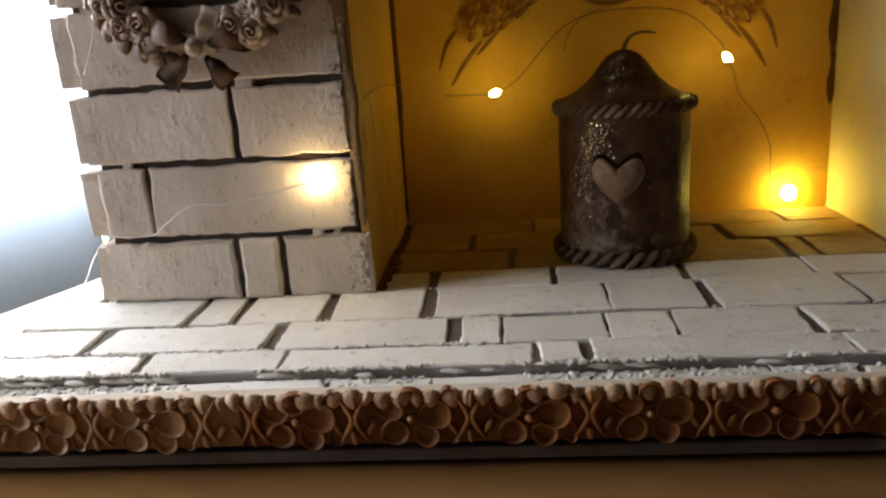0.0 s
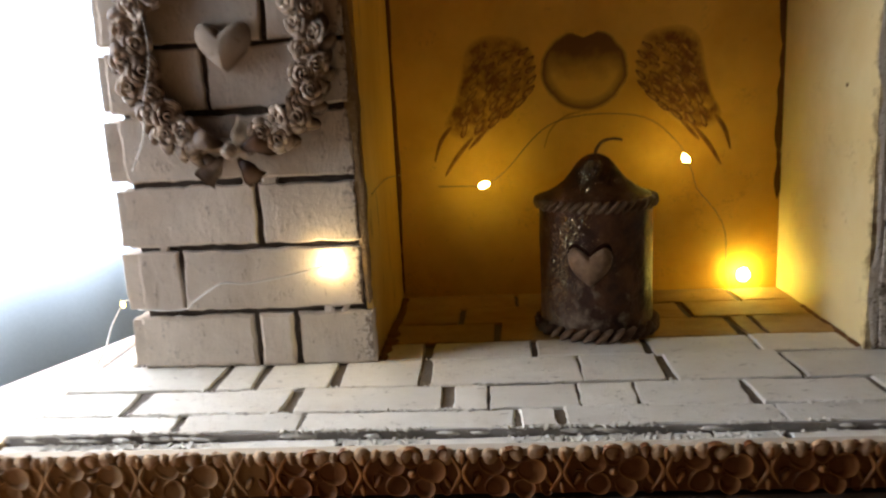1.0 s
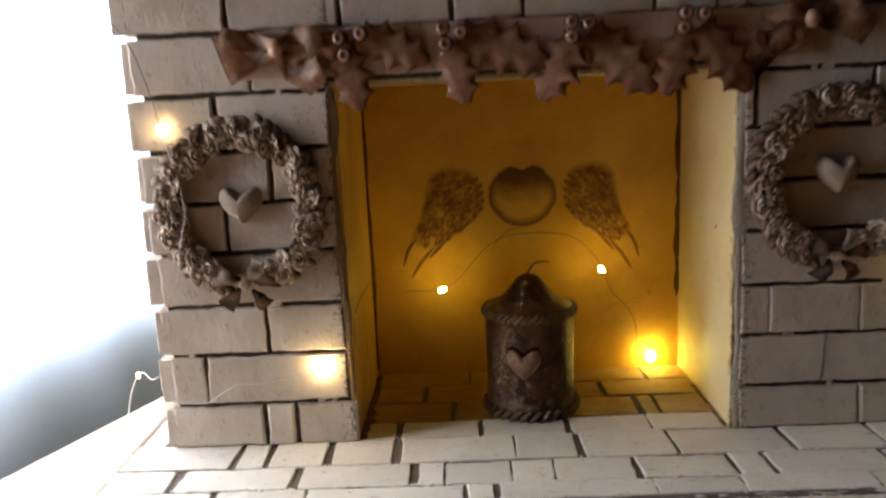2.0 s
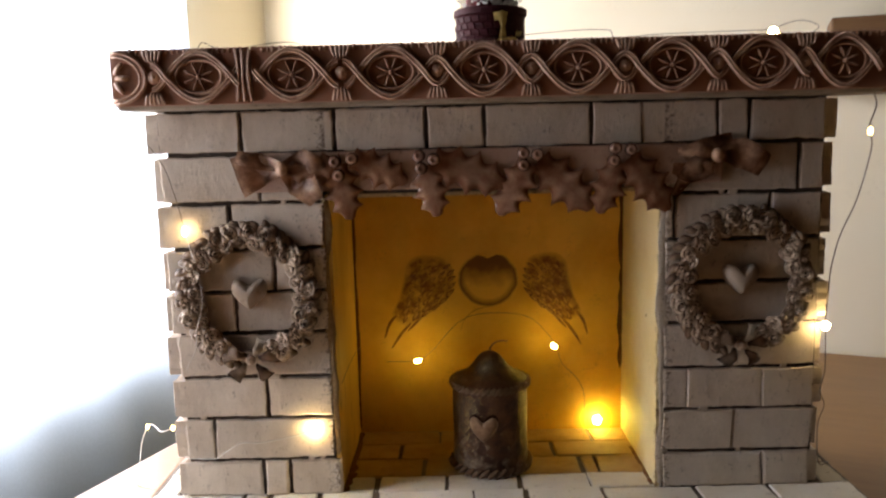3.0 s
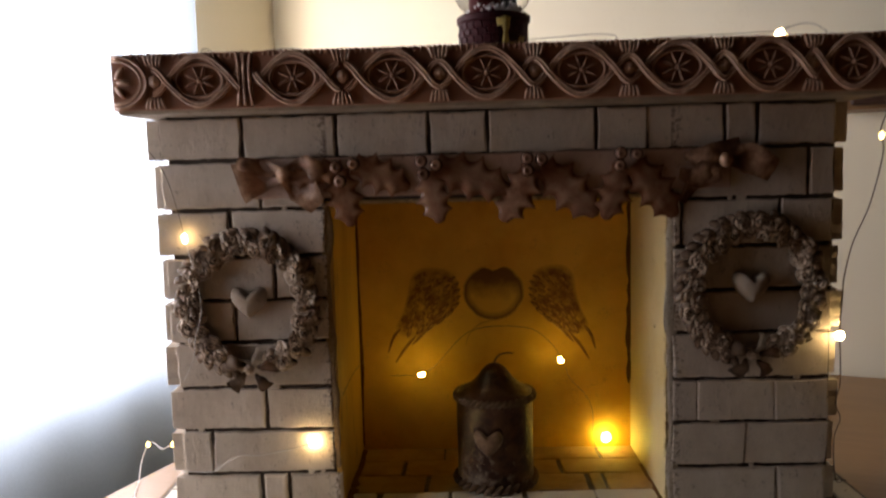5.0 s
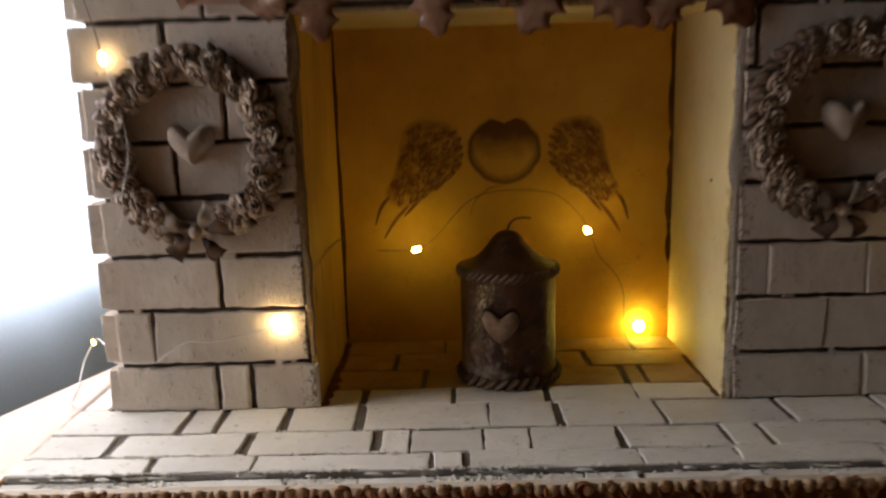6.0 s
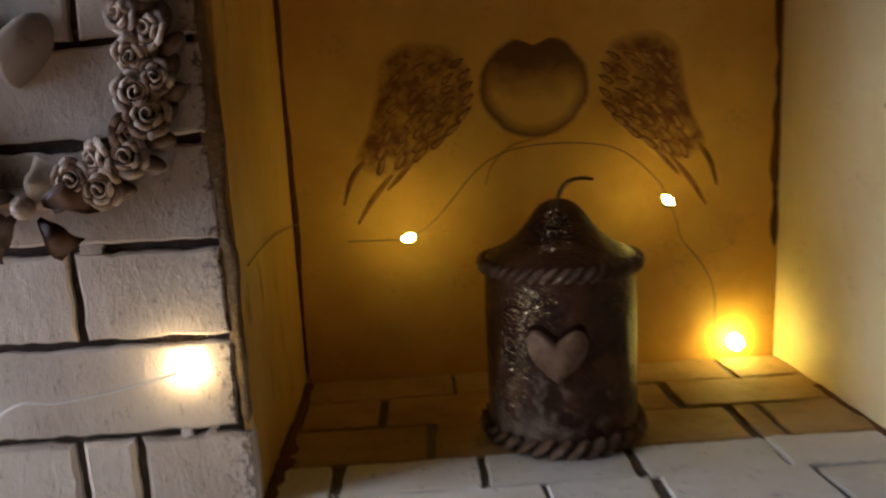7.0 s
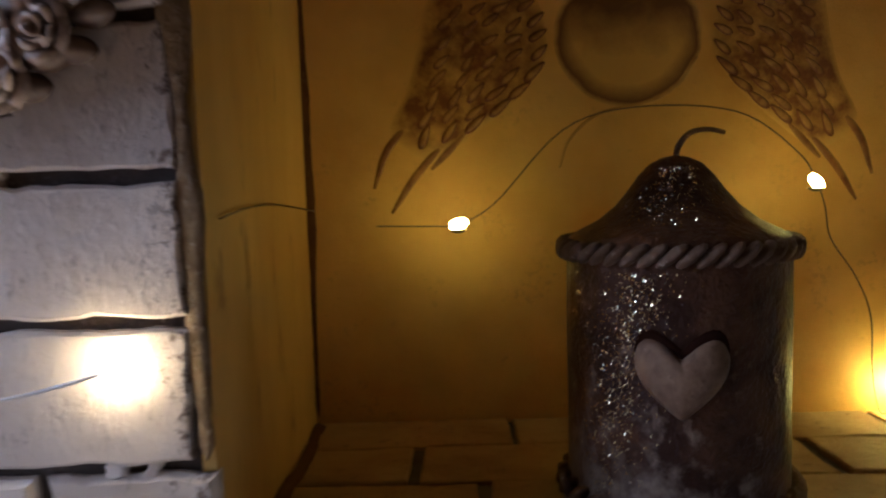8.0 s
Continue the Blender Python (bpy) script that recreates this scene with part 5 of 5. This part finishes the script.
def lay_side(parent, side, course, y0, y1, cuts, out):
    z0, z1 = LEVELS[course] + GROUT / 2 + 0.001, LEVELS[course + 1] - GROUT / 2 - 0.001
    edges = [y0, *cuts, y1]
    for a, b in zip(edges, edges[1:]):
        SEED[0] += 1
        turn = pose(0, 0, 0, 0, 0, 90 if side > 0 else -90)
        part("brick", brick(b - a - 0.003, z1 - z0, 0.010, SEED[0], 0.0006), WHITE, parent, at=T(out, (a + b) / 2, (z0 + z1) / 2) @ turn)


for c in range(9):
    lay_side(pillar_a, -1, c, -0.0008 + 0.0015 * (c % 2), 0.150, (0.05 + 0.03 * (c % 2), 0.11), (-0.2335, -0.2345, -0.2330, -0.2360, -0.2335, -0.2340, -0.2350, -0.2355, -0.2390)[c])
    lay_side(pillar_b, 1, c, 0.0015 + 0.002 * (c % 2), 0.150, (0.06 + 0.03 * (c % 2), 0.115), (0.2900, 0.2895, 0.2915, 0.2900, 0.2925, 0.2900, 0.2915, 0.2920, 0.2930)[c])

# each row: from y, to y, top, and its upright joints as (x, width)
ROWS = [
    (-0.0944, -0.0858, -0.0036, ((-0.2575, 0), (-0.1975, 0.0030), (-0.1035, 0.0030), (-0.0640, 0.0006), (-0.0060, 0.0026), (0.0560, 0.0008), (0.0860, 0.0030), (0.1500, 0.0022), (0.2350, 0.002), (0.3195, 0))),
    (-0.0842, -0.0645, 0.0, ((-0.2570, 0), (-0.1805, 0.0042), (-0.1235, 0.0010), (-0.0255, 0.0026), (-0.0065, 0.0046), (0.0890, 0.0008), (0.1420, 0.0010), (0.2200, 0.002), (0.3190, 0))),
    (-0.0640, -0.0345, 0.0, ((-0.2565, 0), (-0.2120, 0.0062), (-0.1335, 0.0060), (-0.0580, 0.0056), (-0.0385, 0.0012), (0.0040, 0.0012), (0.0310, 0.0016), (0.0830, 0.0042), (0.1435, 0.0030), (0.1660, 0.0036), (0.2405, 0.003), (0.3185, 0))),
    (-0.0335, 0.0035, 0.0, ((-0.2560, 0), (-0.1805, 0.0044), (-0.1585, 0.0042), (-0.1175, 0.0052), (-0.0715, 0.0062), (0.0085, 0.0012), (0.0515, 0.0052), (0.1145, 0.0034), (0.1900, 0.0040), (0.2505, 0.003), (0.3180, 0))),
    (0.0045, 0.0310, 0.0, ((-0.0985, 0), (-0.0725, 0.0052), (-0.0135, 0.0034), (0.0480, 0.0046), (0.1065, 0.0014), (0.1590, 0))),
    (0.0322, 0.0678, 0.0, ((-0.0985, 0), (-0.0335, 0.0040), (0.0300, 0.002), (0.1052, 0.0046), (0.1188, 0.0024), (0.1590, 0))),
    (0.0690, 0.1010, 0.0, ((-0.0985, 0), (-0.0560, 0.0036), (0.0200, 0.002), (0.0845, 0.0036), (0.1590, 0))),
    (0.1022, 0.1335, 0.0, ((-0.0985, 0), (-0.0200, 0.0020), (0.0600, 0.002), (0.1240, 0.0030), (0.1590, 0))),
]
for row, (y0, y1, top, joints) in enumerate(ROWS):
    for (a, wa), (b, wb) in zip(joints, joints[1:]):
        a, b = a + wa / 2, b - wb / 2
        SEED[0] += 1
        rng = random.Random(SEED[0])
        near = y0 + (rng.uniform(-0.0004, 0.0014) if row in (1, 3) else 0)
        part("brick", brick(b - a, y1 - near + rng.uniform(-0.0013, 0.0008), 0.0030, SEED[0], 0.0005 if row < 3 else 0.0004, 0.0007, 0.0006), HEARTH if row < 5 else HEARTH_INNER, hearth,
             at=T((a + b) / 2, (near + y1) / 2, top + rng.uniform(-0.0005, 0.0001)) @ pose(0, 0, 0, -90, 0, rng.uniform(-0.5, 0.5)))
for x0, x1 in ((-0.2560, -0.2370), (0.2960, 0.3180)):
    for y0, y1 in ((0.0045, 0.045), (0.047, 0.098), (0.1, 0.150)):
        SEED[0] += 1
        part("brick", brick(x1 - x0 - 0.002, y1 - y0 - 0.002, 0.0045, SEED[0], 0.0008, 0.0010), HEARTH, hearth, at=T((x0 + x1) / 2, (y0 + y1) / 2, -0.0002) @ pose(0, 0, 0, -90, 0, 0))

# crumbs of thick dry paint along the edges of the front courses
rng = random.Random(31)
verts, faces = [], []
grain_bm = bmesh.new()
bmesh.ops.create_icosphere(grain_bm, subdivisions=1, radius=1)
grain_v, grain_f = [v.co.copy() for v in grain_bm.verts], [[v.index for v in f.verts] for f in grain_bm.faces]
grain_bm.free()
for k in range(4240):
    row = (0, 0, 0, 1, 1, 1, 2, 2, 3)[k % 9]
    y0, y1, top, joints = ROWS[row]
    x = rng.uniform(-0.255, 0.318)
    y = rng.choice((y0, y0, y1)) + rng.gauss(0, 0.0009) if row else rng.uniform(y0, y1)
    lump = k >= 4200
    if not lump and noise.noise(Vector((x * 30, y * 60, 4.0))) < (-0.05 if row else -0.25):
        continue
    r = rng.uniform(0.0008, 0.0016) if lump else rng.uniform(0.0003, 0.0011) * (rng.uniform(0.5, 1.0) if row > 1 else 1.0)
    if lump:
        y, top = -0.0850 + rng.gauss(0, 0.0006), -0.0022
    q = T(x, y, top - 0.0003) @ Euler((rng.uniform(-0.5, 0.5), 0.1 if lump else rng.uniform(-0.5, 0.5), 0.0 if lump else rng.uniform(0, 3))).to_matrix().to_4x4() @ Matrix.Diagonal((r * rng.uniform(0.9, 2.0) * (3.5 if lump else 1), r, r * (0.9 if lump else 0.75), 1))
    base_ = len(verts)
    verts += [q @ (v * (1 + 0.35 * noise.noise(v * 1.7 + Vector((k, 0, 0))))) for v in grain_v]
    faces += [[base_ + i for i in f] for f in grain_f]
crumbs = bpy.data.meshes.new("crumbly_paint")
crumbs.from_pydata(verts, [], faces)
crumbs.shade_smooth()
tagged(part("crumbly_paint", crumbs, HEARTH, hearth, "crumbly thick white paint", smooth=True), kind="stuff")

# paint that fills the joints here and there
rng = random.Random(77)
spots_a = [(-0.1610, 3), (-0.1505, 3), (-0.1240, 1), (-0.2100, 2), (-0.1130, 5), (-0.1900, 6), (-0.1350, 7), (-0.2150, 4)]
spots_b = [(0.1950, 2), (0.2600, 3), (0.2250, 1), (0.1750, 5), (0.2550, 6), (0.2050, 7), (0.2700, 4)]
for parent_, spots_ in ((pillar_a, spots_a), (pillar_b, spots_b)):
    for x, c in spots_:
        for k in range(rng.choice((1, 1, 2))):
            SEED[0] += 1
            part("paint_fill", brick(rng.uniform(0.0025, 0.0085), GROUT * 1.5, 0.003, SEED[0], 0.0005, 0.0006), WHITE, parent_, at=T(x + 0.009 * k + rng.uniform(-0.001, 0.001), rng.uniform(0.0006, 0.0014), LEVELS[c] + rng.uniform(-0.0005, 0.0005)))
